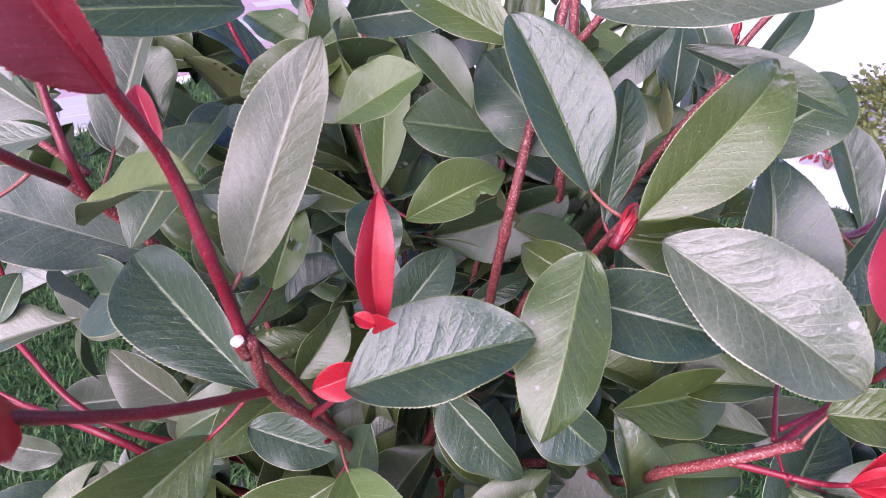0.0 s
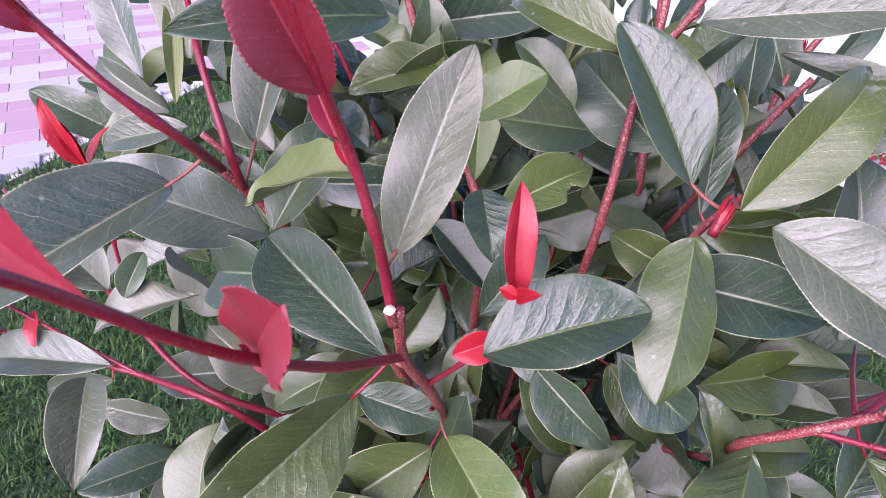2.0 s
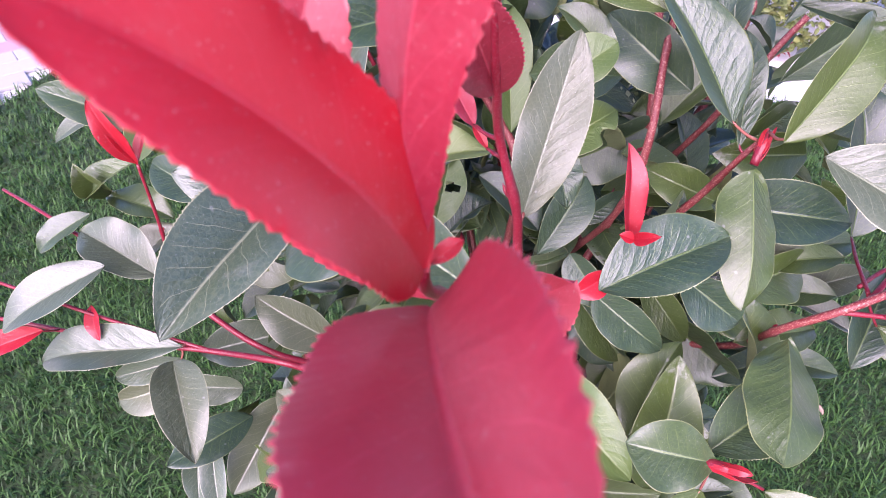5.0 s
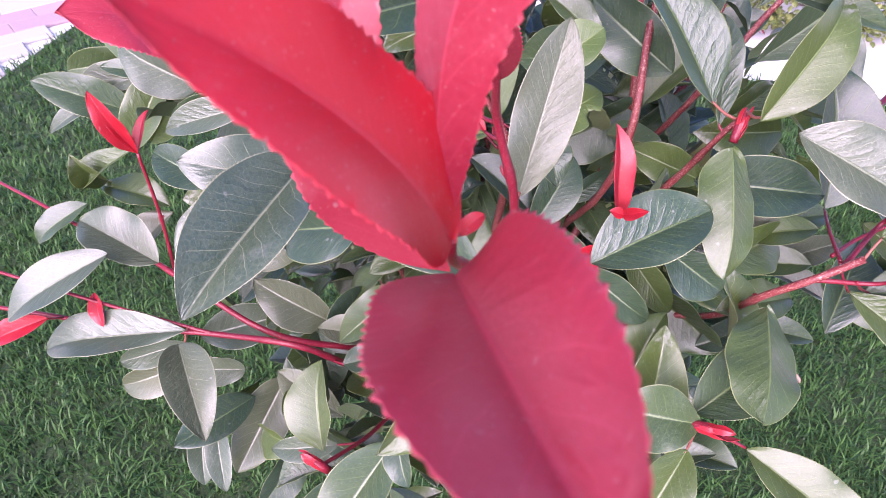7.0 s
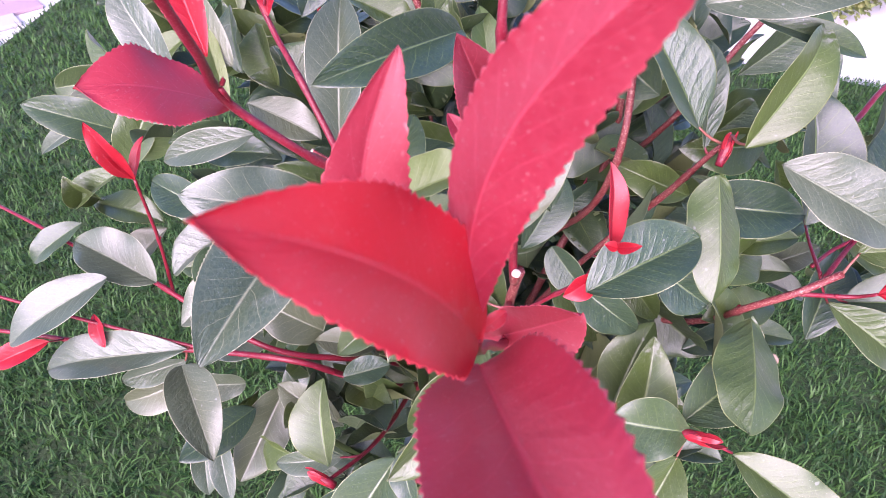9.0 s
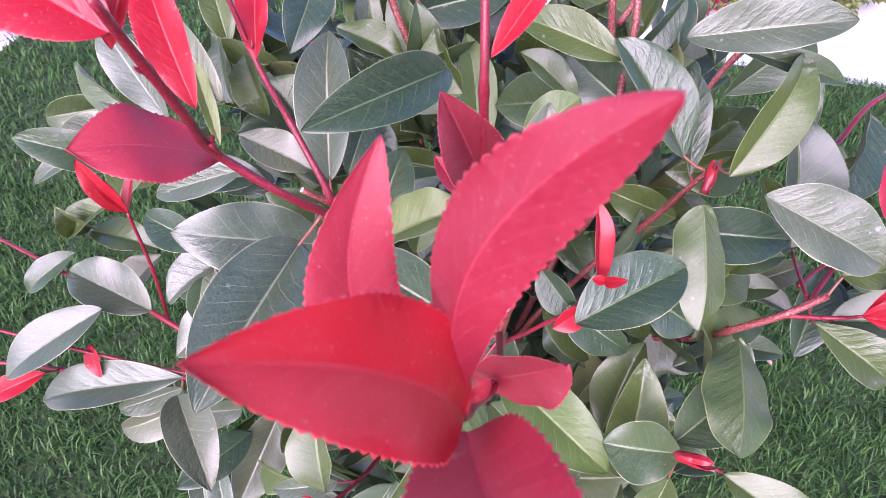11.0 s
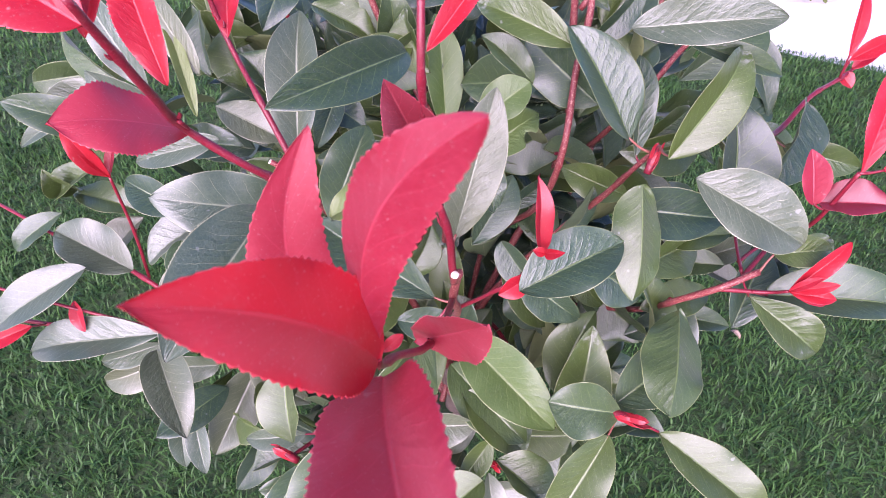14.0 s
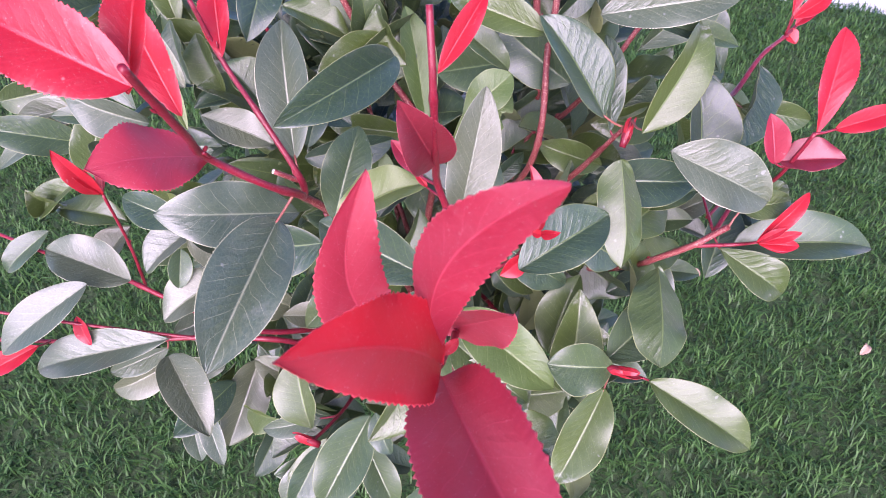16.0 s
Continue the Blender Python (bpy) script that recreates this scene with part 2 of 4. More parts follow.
def blade(base, tip, width, normal, fold, bend, widest, rows, cols, teeth, rng, curl=0.0, twist=0.0, sweep=0.0, plump=0.72, thick=0.0004, bite=None, hole=None):
    """Points, faces, uvs and slots of a leaf blade from base to tip whose upper face looks along normal."""
    base, tip = np.array(base, float), np.array(tip, float)
    axis = tip - base
    length = np.linalg.norm(axis)
    axis /= length
    n = np.array(normal, float)
    n -= axis * (n @ axis)
    n /= np.linalg.norm(n)
    s = np.cross(n, axis)
    u = np.linspace(0.0, 1.0, rows + 1)
    a = widest / (1 - widest)
    half = (u ** a * (1 - u)) ** plump
    half = half * (1 - 0.16 * np.exp(-(1 - u) / 0.07))
    half = half / half.max() * width / 2
    saw = 1 + 0.030 * teeth * ((np.arange(rows + 1) % 3 - 1.2) if teeth > 1.2 else (np.arange(rows + 1) % 2 - 0.7)) * rng.uniform(0.4, 1.2, rows + 1) * (u > 0.12) * (u < 0.97)
    v = np.array(COLUMNS) if cols > 6 else np.linspace(-1.0, 1.0, cols + 1)
    wave = rng.uniform(-1, 1, 4)
    U, V = np.meshgrid(u, v, indexing="ij")
    H = half[:, None] * np.where(np.abs(V) > 0.99, saw[:, None], 1.0)
    if bite:
        edge, place, reach, depth = bite
        H = H * (1 - depth * np.exp(-((U - place) / reach) ** 4) * (V * edge > 0) * rng.uniform(0.8, 1.1, (rows + 1, 1)))
    arch = bend * length * 4 * U * (1 - U)
    droop = -curl * length * np.maximum(U - 0.6, 0) ** 2 * 4
    ripple = 0.035 * width * np.abs(V) ** 2 * (np.sin(U * 17 + wave[0] * 6) * wave[1] + np.sin(U * 9 + V * 2 + wave[2] * 6))
    lift = fold * H * (np.abs(V) - 0.24 * V ** 2) + twist * H * V * (U - 0.4)
    P = base + axis * (U * length)[..., None] + s * (V * H * (1 - 0.04 * abs(fold)) + sweep * length * 4 * U * (1 - U))[..., None] + n * (arch + droop + ripple + lift)[..., None]
    top = P.reshape(-1, 3)
    low = top - n * thick * (0.4 + 0.6 * (1 - np.abs(V).reshape(-1, 1) ** 2))
    k = cols + 1
    m = len(top)
    faces, slots = [], []
    for i in range(rows):
        for j in range(cols):
            if hole and ((u[i] - hole[0]) / hole[2]) ** 2 + ((v[j] + v[j + 1]) / 2 - hole[1]) ** 2 / hole[3] ** 2 < 1:
                continue
            q = (i * k + j, (i + 1) * k + j, (i + 1) * k + j + 1, i * k + j + 1)
            faces.append(q[::-1])
            slots.append(0)
            faces.append(tuple(x + m for x in q))
            slots.append(1)
        for j, flip in ((0, False), (cols, True)):
            q = (i * k + j, (i + 1) * k + j, (i + 1) * k + j + m, i * k + j + m)
            faces.append(q[::-1] if flip else q)
            slots.append(2)
    uv = np.stack([U.ravel(), V.ravel() * 0.5 + 0.5], 1)
    return np.vstack([top, low]), faces, np.vstack([uv, uv]), slots


def tube(points, radii, sides=9, knots=(), rng=None, step=0.004):
    """A smooth tapered tube along points, with slight swellings at the knots (shares of its length)."""
    pts = np.array(points, float)
    d = np.r_[0, np.cumsum(np.linalg.norm(np.diff(pts, axis=0), axis=1))]
    count = max(6, int(d[-1] / step))
    t = np.linspace(0, d[-1], count)
    m = np.gradient(pts, d, axis=0)
    idx = np.clip(np.searchsorted(d, t, side="right") - 1, 0, len(d) - 2)
    h = (d[idx + 1] - d[idx])[:, None]
    x = ((t - d[idx])[:, None]) / h
    c = (2 * x ** 3 - 3 * x ** 2 + 1) * pts[idx] + (x ** 3 - 2 * x ** 2 + x) * h * m[idx] + (-2 * x ** 3 + 3 * x ** 2) * pts[idx + 1] + (x ** 3 - x ** 2) * h * m[idx + 1]
    r = np.interp(t, np.linspace(0, d[-1], len(radii)), radii)
    for kn in knots:
        r = r * (1 + 0.28 * np.exp(-((t / d[-1] - kn) * d[-1] / 0.0025) ** 2))
    tan = np.gradient(c, axis=0)
    tan /= np.linalg.norm(tan, axis=1)[:, None]
    ref = np.array([0.31, 0.77, 0.55])
    verts, faces = [], []
    for i in range(count):
        a = np.cross(tan[i], ref)
        a /= np.linalg.norm(a)
        b = np.cross(tan[i], a)
        for s in range(sides):
            w = 2 * math.pi * s / sides
            k = 1 + 0.06 * math.sin(3.1 * s + i * 0.9)
            verts.append(c[i] + (a * math.cos(w) + b * math.sin(w)) * r[i] * k)
    for i in range(count - 1):
        for s in range(sides):
            z = (s + 1) % sides
            faces.append((i * sides + s, i * sides + z, (i + 1) * sides + z, (i + 1) * sides + s))
    faces.append(tuple(range(sides))[::-1])
    faces.append(tuple((count - 1) * sides + s for s in range(sides)))
    return verts, faces


# ---- the shrub ----
SHRUB_FOOT = (-0.020, 0.360, 0.000)
rng = np.random.default_rng(7)
shrub = tagged(new("photinia_shrub"), "bushy photinia shrub with dark green leaves and crimson shoots", "shrub")
shrub.location = SHRUB_FOOT
shrub_foot = np.array(SHRUB_FOOT)


def stem(name, points, radii, mat, parent=shrub, knots=(), cut=False, label=""):
    pts = [np.array(p) - shrub_foot for p in points]
    verts, faces = tube(pts, radii, knots=knots)
    slots = [0] * len(faces)
    if cut:
        slots[-1] = 1
    ob = mesh_object(name, verts, faces, [mat, CUT], parent, slots=slots, label=label)
    path = np.array(pts)
    run = np.r_[0, np.cumsum(np.linalg.norm(np.diff(path, axis=0), axis=1))]
    for i, kn in enumerate(knots):
        here, ahead = (np.array([np.interp(min(1.0, kn + e) * run[-1], run, path[:, c]) for c in range(3)]) for e in (0.0, 0.02))
        along = (ahead - here) / (np.linalg.norm(ahead - here) + 1e-9)
        out = np.cross(along, (math.sin(i * 2.4 + len(points)), math.cos(i * 2.4 + len(points)), 0.3))
        out /= np.linalg.norm(out)
        thick = float(np.interp(kn, np.linspace(0, 1, len(radii)), radii))
        foot = here + out * thick * 0.7
        bv, bf = tube([foot, foot + along * thick * 1.2 + out * thick * 0.6, foot + along * thick * 3.0 + out * thick * 0.9], [thick * 0.55, thick * 0.5, thick * 0.06], sides=7, step=0.0008)
        mesh_object("node_bud", bv, bf, [YOUNG], ob, label="pointed crimson bud at a node")
    return ob


def leaf(base, tip, width, normal, kind="green", fold=None, bend=None, widest=0.52, curl=0.0, twist=0.0, sweep=0.0, plump=0.72, stalk=None, label="", bite=None, hole=None, rows=90, parent=shrub):
    top, low, name, text = {"green": (GREEN, UNDER, "leaf", ""), "lime": (LIME, UNDER, "leaf", "fresh yellow-green leaf"), "pale": (PALE, UNDER, "leaf", "grey-green leaf with sky sheen in its colour"),
                            "red": (RED, RED_UNDER, "young_leaf", "glossy crimson young leaf"), "dark": (RED_UNDER, RED, "young_leaf", "rose-red young leaf"), "wine": (WINE, RED, "young_leaf", "wine-red young leaf")}[kind]
    length = np.linalg.norm(np.array(tip) - np.array(base))
    near = length > 0.03
    fold = rng.uniform(0.6, 1.05) if fold is None else fold
    bend = rng.uniform(0.01, 0.05) if bend is None else bend
    curl = rng.uniform(0.0, 0.18) if curl == 0.0 else curl
    b, t = np.array(base) - shrub_foot, np.array(tip) - shrub_foot
    verts, faces, uvs, slots = blade(b, t, width, normal, fold, bend, widest, rows if near else 24, 10, (1.25 if top in (RED, RED_UNDER, WINE) else 1.0) if near else 0.0, rng, curl, twist, sweep, plump, bite=bite, hole=hole)
    ob = mesh_object(name, verts, faces, [top, low], parent, uvs, slots, label or text)
    if stalk is not None:
        q = np.array(stalk) - shrub_foot
        sv, sf = tube([q, (q + b) / 2 + np.array((0, 0, -0.0006)), b + (t - b) * 0.03], [0.0010, 0.0008, 0.0007], sides=8)
        mesh_object("leaf_stalk", sv, sf, [YOUNG if kind in ("red", "dark", "wine") or rng.random() < 0.5 else PETIOLE], ob)
    return ob



def bud(base, tip, width, count=6, label="crimson scaly bud"):
    """A shoot tip: a short core wrapped in small overlapping pointed scales."""
    base, tip = np.array(base), np.array(tip)
    axis = tip - base
    length = np.linalg.norm(axis)
    core = stem("bud", [base, base + axis * 0.5, base + axis * 0.8], [width * 0.30, width * 0.34, width * 0.10], YOUNG, label=label)
    a = np.cross(axis, (0.3, 0.2, 0.9))
    a /= np.linalg.norm(a)
    b = np.cross(axis / length, a)
    for k in range(count):
        w = k * 2.4 + rng.uniform(-0.3, 0.3)
        out = a * math.cos(w) + b * math.sin(w)
        start = base + axis * (0.05 + 0.5 * k / count) + out * width * 0.25
        end = start + axis * rng.uniform(0.42, 0.62) + out * width * rng.uniform(-0.02, 0.22)
        leaf(start, end, width * rng.uniform(0.42, 0.6), out, "red", fold=-0.5, bend=0.08, parent=core)
    return core

# stems
stem("trunk", [(-0.0200, 0.3600, 0.0000), (-0.0250, 0.3450, 0.1500), (-0.0200, 0.3300, 0.3300), (-0.0300, 0.3150, 0.4700), (-0.0350, 0.3100, 0.5000)], [0.013, 0.011, 0.01, 0.0085], WOOD)
stem("branch", [(-0.0350, 0.3100, 0.5000), (-0.0450, 0.2650, 0.6200), (-0.0541, 0.2055, 0.7148), (-0.0624, 0.1853, 0.7500), (-0.0626, 0.1730, 0.7852)], [0.00352, 0.00307, 0.00269, 0.00243], OLD, knots=(0.62, 0.8))
stem("cut_stub", [(-0.0648, 0.1739, 0.7779), (-0.0656, 0.1700, 0.7872)], [0.0023, 0.0023], OLD, cut=True, label="pruned red stem with a pale cut end")
stem("shoot", [(-0.0646, 0.1746, 0.7761), (-0.0666, 0.1740, 0.7952), (-0.0680, 0.1713, 0.8095), (-0.0779, 0.1713, 0.8530), (-0.0813, 0.1611, 0.8735), (-0.0865, 0.1465, 0.9314), (-0.0841, 0.1563, 0.9565)], [0.00224, 0.00198, 0.00172, 0.00145], YOUNG, knots=(0.25, 0.6, 0.8), label="smooth crimson young shoot")
stem("shoot", [(-0.0624, 0.1853, 0.7500), (-0.0827, 0.1257, 0.7992), (-0.0957, 0.0939, 0.8324), (-0.1117, 0.0597, 0.8776), (-0.1185, 0.0450, 0.8970), (-0.1185, 0.0440, 0.9010)], [0.00198, 0.00178, 0.00158, 0.00132], YOUNG, knots=(0.3, 0.55, 0.9), label="smooth crimson young shoot")
stem("branch", [(-0.0350, 0.3100, 0.5000), (-0.0750, 0.2900, 0.6400), (-0.1100, 0.2620, 0.7300), (-0.1300, 0.2503, 0.7771), (-0.1461, 0.2360, 0.8082)], [0.00352, 0.00307, 0.00269, 0.0023], OLD, knots=(0.7, 0.9))
stem("shoot", [(-0.1461, 0.2360, 0.8082), (-0.1436, 0.1975, 0.8401), (-0.1585, 0.1875, 0.8609), (-0.1781, 0.1868, 0.8827), (-0.1814, 0.1576, 0.9201), (-0.1863, 0.1404, 0.9519), (-0.1885, 0.1293, 0.9704)], [0.00224, 0.00191, 0.00172, 0.00145], YOUNG, knots=(0.3, 0.6, 0.85), label="smooth crimson young shoot")
stem("shoot", [(-0.1396, 0.2417, 0.7958), (-0.1384, 0.2324, 0.8107), (-0.1527, 0.2499, 0.8544), (-0.1640, 0.2749, 0.8740), (-0.1721, 0.2820, 0.9089)], [0.00198, 0.00172, 0.00145, 0.00125], YOUNG, knots=(0.2, 0.5, 0.8), label="smooth crimson young shoot")
stem("cut_stub", [(-0.1384, 0.2402, 0.8092), (-0.1534, 0.2396, 0.8229)], [0.00154, 0.00154], OLD, cut=True, label="pruned red stem with a pale cut end")
stem("branch", [(-0.0350, 0.3100, 0.5000), (0.0000, 0.3000, 0.6100), (0.0300, 0.2750, 0.6900), (0.0604, 0.2455, 0.7660), (0.0634, 0.2373, 0.7833), (0.0732, 0.2293, 0.8070)], [0.00333, 0.00294, 0.00243, 0.00205, 0.0023, 0.00141], OLD, knots=(0.75, 0.88))
stem("branch", [(-0.0350, 0.3100, 0.5000), (0.0200, 0.3400, 0.6000), (0.0656, 0.3496, 0.7246), (0.0643, 0.3463, 0.7613), (0.0655, 0.3607, 0.8019), (0.0654, 0.3735, 0.8492), (0.0638, 0.3834, 0.8828)], [0.00352, 0.00333, 0.00288, 0.00256], OLD, knots=(0.5, 0.8))
stem("branch", [(-0.0350, 0.3100, 0.5000), (-0.0300, 0.3500, 0.6200), (-0.0352, 0.3321, 0.7537), (-0.0491, 0.3659, 0.7732), (-0.0610, 0.3767, 0.7990), (-0.0778, 0.3922, 0.8412), (-0.0841, 0.3982, 0.8688)], [0.00352, 0.0032, 0.00269, 0.0023], OLD, knots=(0.6, 0.85))
stem("branch", [(-0.0350, 0.3100, 0.5000), (0.0200, 0.2850, 0.5700), (0.0500, 0.2800, 0.6000), (0.0990, 0.2370, 0.6389), (0.0964, 0.1907, 0.7053), (0.1125, 0.1780, 0.7280), (0.1344, 0.1774, 0.7382)], [0.00269, 0.00256, 0.0023, 0.0023], OLD, knots=(0.8,), cut=True, label="pruned speckled red stem with a pale cut end")
stem("shoot", [(0.1112, 0.1787, 0.7254), (0.1415, 0.1665, 0.7290), (0.1425, 0.1581, 0.7393)], [0.00158, 0.00132, 0.00092], YOUNG, label="smooth crimson young shoot")
stem("shoot", [(0.1299, 0.1829, 0.7301), (0.1640, 0.2048, 0.7363), (0.1486, 0.1709, 0.7848), (0.1471, 0.1591, 0.8307)], [0.00172, 0.00145, 0.00119], YOUNG, knots=(0.4,), label="smooth crimson young shoot")
stem("shoot", [(0.1312, 0.1876, 0.7281), (0.1464, 0.2204, 0.7236), (0.1584, 0.2423, 0.7205)], [0.00119, 0.00106, 0.00079], YOUNG)
stem("shoot", [(0.1481, 0.2111, 0.7093), (0.1705, 0.2225, 0.7085), (0.2002, 0.2271, 0.7155)], [0.00132, 0.00132, 0.00106], YOUNG)
stem("shoot", [(0.1312, 0.2400, 0.7977), (0.1817, 0.2634, 0.7771), (0.2216, 0.2895, 0.7838), (0.2747, 0.3178, 0.7819), (0.3024, 0.3327, 0.7885)], [0.00238, 0.00198, 0.00158, 0.00119], YOUNG, knots=(0.6, 0.75), label="smooth crimson young shoot")
stem("branch", [(-0.0350, 0.3100, 0.5000), (-0.1200, 0.3000, 0.5700), (-0.2120, 0.2902, 0.6262), (-0.2574, 0.3207, 0.6457), (-0.2946, 0.3522, 0.6550), (-0.3397, 0.3861, 0.6574), (-0.3832, 0.4228, 0.6627), (-0.4286, 0.4661, 0.6596)], [0.0033, 0.00264, 0.00224, 0.00198, 0.00158, 0.00132], YOUNG, knots=(0.6, 0.75), label="long crimson side branch")
stem("shoot", [(-0.2781, 0.3541, 0.6329), (-0.2722, 0.3467, 0.6923), (-0.2704, 0.3394, 0.7498)], [0.00145, 0.00125, 0.00105], YOUNG, knots=(0.5,), label="thin crimson young shoot")
stem("branch", [(-0.0350, 0.3100, 0.5000), (-0.1300, 0.2900, 0.5550), (-0.1919, 0.2702, 0.6284), (-0.2436, 0.2915, 0.6253), (-0.3074, 0.3077, 0.6279), (-0.3899, 0.3339, 0.6337), (-0.4277, 0.3474, 0.6346)], [0.0033, 0.00277, 0.00224, 0.00185, 0.00145], YOUNG, knots=(0.5, 0.75), label="long crimson side branch")
stem("shoot", [(-0.2457, 0.2922, 0.6253), (-0.2676, 0.2988, 0.6314), (-0.3222, 0.3174, 0.6452), (-0.3782, 0.3379, 0.6602), (-0.4096, 0.3531, 0.6641)], [0.00145, 0.00132, 0.00119], YOUNG, label="thin crimson young shoot")
stem("shoot", [(-0.0541, 0.2055, 0.7148), (-0.0379, 0.1890, 0.7450), (-0.0238, 0.1759, 0.7744), (-0.0208, 0.1751, 0.7860)], [0.00145, 0.00125, 0.00112], YOUNG, knots=(0.5,), label="thin crimson young shoot")
stem("shoot", [(-0.1000, 0.2900, 0.5500), (-0.1517, 0.1982, 0.6063), (-0.1738, 0.1760, 0.6217)], [0.00198, 0.00158, 0.00132], YOUNG)
stem("shoot", [(0.0000, 0.2900, 0.5800), (0.0269, 0.1744, 0.6088), (0.0459, 0.1426, 0.6540), (0.0686, 0.1311, 0.6440)], [0.00198, 0.00158, 0.00145, 0.00092], YOUNG)
bud((0.0646, 0.2216, 0.7934), (0.0744, 0.2314, 0.8103), 0.0075, 7)
bud((0.0402, 0.1448, 0.6543), (0.0558, 0.1274, 0.6640), 0.011, 7)
bud((-0.1707, 0.1726, 0.6198), (-0.1874, 0.1797, 0.6343), 0.009, 6)
stem("branch", [(0.0672, 0.3610, 0.8300), (0.0741, 0.3614, 0.8396), (0.0841, 0.3650, 0.8544), (0.0937, 0.3692, 0.8700)], [0.0023, 0.00218, 0.00192], OLD, knots=(0.4,))
stem("branch", [(0.0500, 0.4200, 0.5800), (0.1636, 0.4344, 0.7409), (0.1793, 0.4433, 0.7913), (0.1944, 0.4474, 0.8160), (0.2104, 0.4500, 0.8384), (0.2197, 0.4543, 0.8543)], [0.00282, 0.00269, 0.0023], OLD, knots=(0.5,))
bud((0.1798, 0.4443, 0.7966), (0.1858, 0.4531, 0.8249), 0.009, 6)
stem("shoot", [(-0.0570, 0.3674, 0.7810), (-0.0601, 0.3748, 0.7998), (-0.0615, 0.3863, 0.8248), (-0.0621, 0.4026, 0.8572)], [0.00198, 0.00185, 0.00172], YOUNG, knots=(0.5,))
stem("branch", [(0.0000, 0.4500, 0.6000), (-0.0479, 0.4627, 0.7846), (-0.0579, 0.4650, 0.8065), (-0.0674, 0.4760, 0.8326)], [0.00269, 0.00256, 0.0023], OLD)
stem("shoot", [(-0.0500, 0.4200, 0.6000), (-0.1207, 0.4416, 0.7704), (-0.1297, 0.4429, 0.7907), (-0.1400, 0.4456, 0.8132), (-0.1479, 0.4539, 0.8353)], [0.00211, 0.00198, 0.00172], YOUNG, knots=(0.5,))
stem("branch", [(0.0300, 0.3800, 0.6000), (0.0310, 0.2709, 0.7898), (0.0416, 0.2947, 0.8313), (0.0482, 0.3032, 0.8563), (0.0514, 0.3165, 0.8852)], [0.00256, 0.00243, 0.00218], OLD, knots=(0.6,))
stem("shoot", [(0.0800, 0.4200, 0.6200), (0.1064, 0.3065, 0.8012), (0.1171, 0.3066, 0.8185), (0.1267, 0.3052, 0.8340)], [0.0023, 0.00218, 0.00192], OLD)
bud((-0.0370, 0.1650, 0.5841), (-0.0296, 0.1509, 0.5863), 0.008, 6)

# leaves, with the places of stalk end and tip, width, and the way their visible face looks
leaf((-0.0643, 0.1783, 0.8060), (-0.0386, 0.2060, 0.8758), 0.0280, (-0.17, -0.89, 0.42), "pale", widest=0.50, fold=0.5, bend=0.02, stalk=(-0.0675, 0.1723, 0.8043))
leaf((-0.0308, 0.1635, 0.7732), (0.0309, 0.1736, 0.7895), 0.0371, (-0.10, -0.42, 0.90), widest=0.50, stalk=(-0.0238, 0.1759, 0.7744), fold=0.75)
leaf((0.0493, 0.1990, 0.8064), (0.0333, 0.1477, 0.7686), 0.0335, (0.12, -0.64, 0.76), widest=0.45, fold=-0.55)
leaf((0.0568, 0.2360, 0.8085), (0.0238, 0.2727, 0.8675), 0.0385, (0.30, -0.76, 0.57), widest=0.52, stalk=(0.0705, 0.2315, 0.8005), fold=0.70)
leaf((0.0635, 0.2364, 0.7944), (0.0740, 0.2783, 0.8402), 0.0185, (0.06, -0.74, 0.67), widest=0.58, stalk=(0.0670, 0.2344, 0.7919))
leaf((0.0686, 0.2108, 0.8119), (0.1220, 0.2400, 0.8623), 0.0330, (0.38, -0.62, 0.69), widest=0.52, stalk=(0.0732, 0.2293, 0.8070), fold=0.65)
leaf((0.0669, 0.1797, 0.8237), (0.1262, 0.1484, 0.7926), 0.0396, (-0.15, -0.62, 0.77), "pale", widest=0.51, fold=0.55)
leaf((0.0466, 0.2191, 0.7727), (0.1095, 0.1948, 0.7723), 0.0335, (-0.18, -0.77, 0.61), widest=0.48)
leaf((0.1245, 0.2073, 0.7517), (0.1273, 0.2459, 0.8256), 0.0412, (0.05, -0.80, 0.59), widest=0.47)
leaf((0.2557, 0.3578, 0.7151), (0.2384, 0.3999, 0.7775), 0.0301, (-0.01, -0.83, 0.56), widest=0.62)
leaf((0.0790, 0.2246, 0.7048), (0.1485, 0.2600, 0.6876), 0.0333, (0.49, -0.73, 0.48), widest=0.47)
leaf((-0.0020, 0.2812, 0.6681), (0.0308, 0.2424, 0.6280), 0.0321, (-0.01, -0.82, 0.58), widest=0.58)
leaf((0.0900, 0.1960, 0.6400), (0.0835, 0.2154, 0.7078), 0.0400, (0.40, -0.40, 0.82), widest=0.42)
leaf((-0.0694, 0.1962, 0.7376), (-0.1339, 0.2452, 0.7690), 0.0405, (-0.20, -0.70, 0.69), widest=0.61, stalk=(-0.0593, 0.1926, 0.7372))
leaf((-0.0894, 0.2908, 0.7172), (-0.0754, 0.3147, 0.7575), 0.0264, (0.03, -0.86, 0.50), "lime", widest=0.53, hole=(0.55, -0.35, 0.07, 0.30), bite=(1, 0.5, 0.06, 0.5), stalk=(-0.1005, 0.2696, 0.7055), label="yellow-green leaf with an eaten hole")
leaf((-0.0343, 0.3321, 0.7570), (-0.0321, 0.3741, 0.8305), 0.0277, (0.05, -0.87, 0.49), "lime", widest=0.54)
leaf((0.0433, 0.3500, 0.7821), (-0.0231, 0.3406, 0.7930), 0.0401, (0.21, -0.76, 0.62), widest=0.60, stalk=(0.0649, 0.3528, 0.7797))
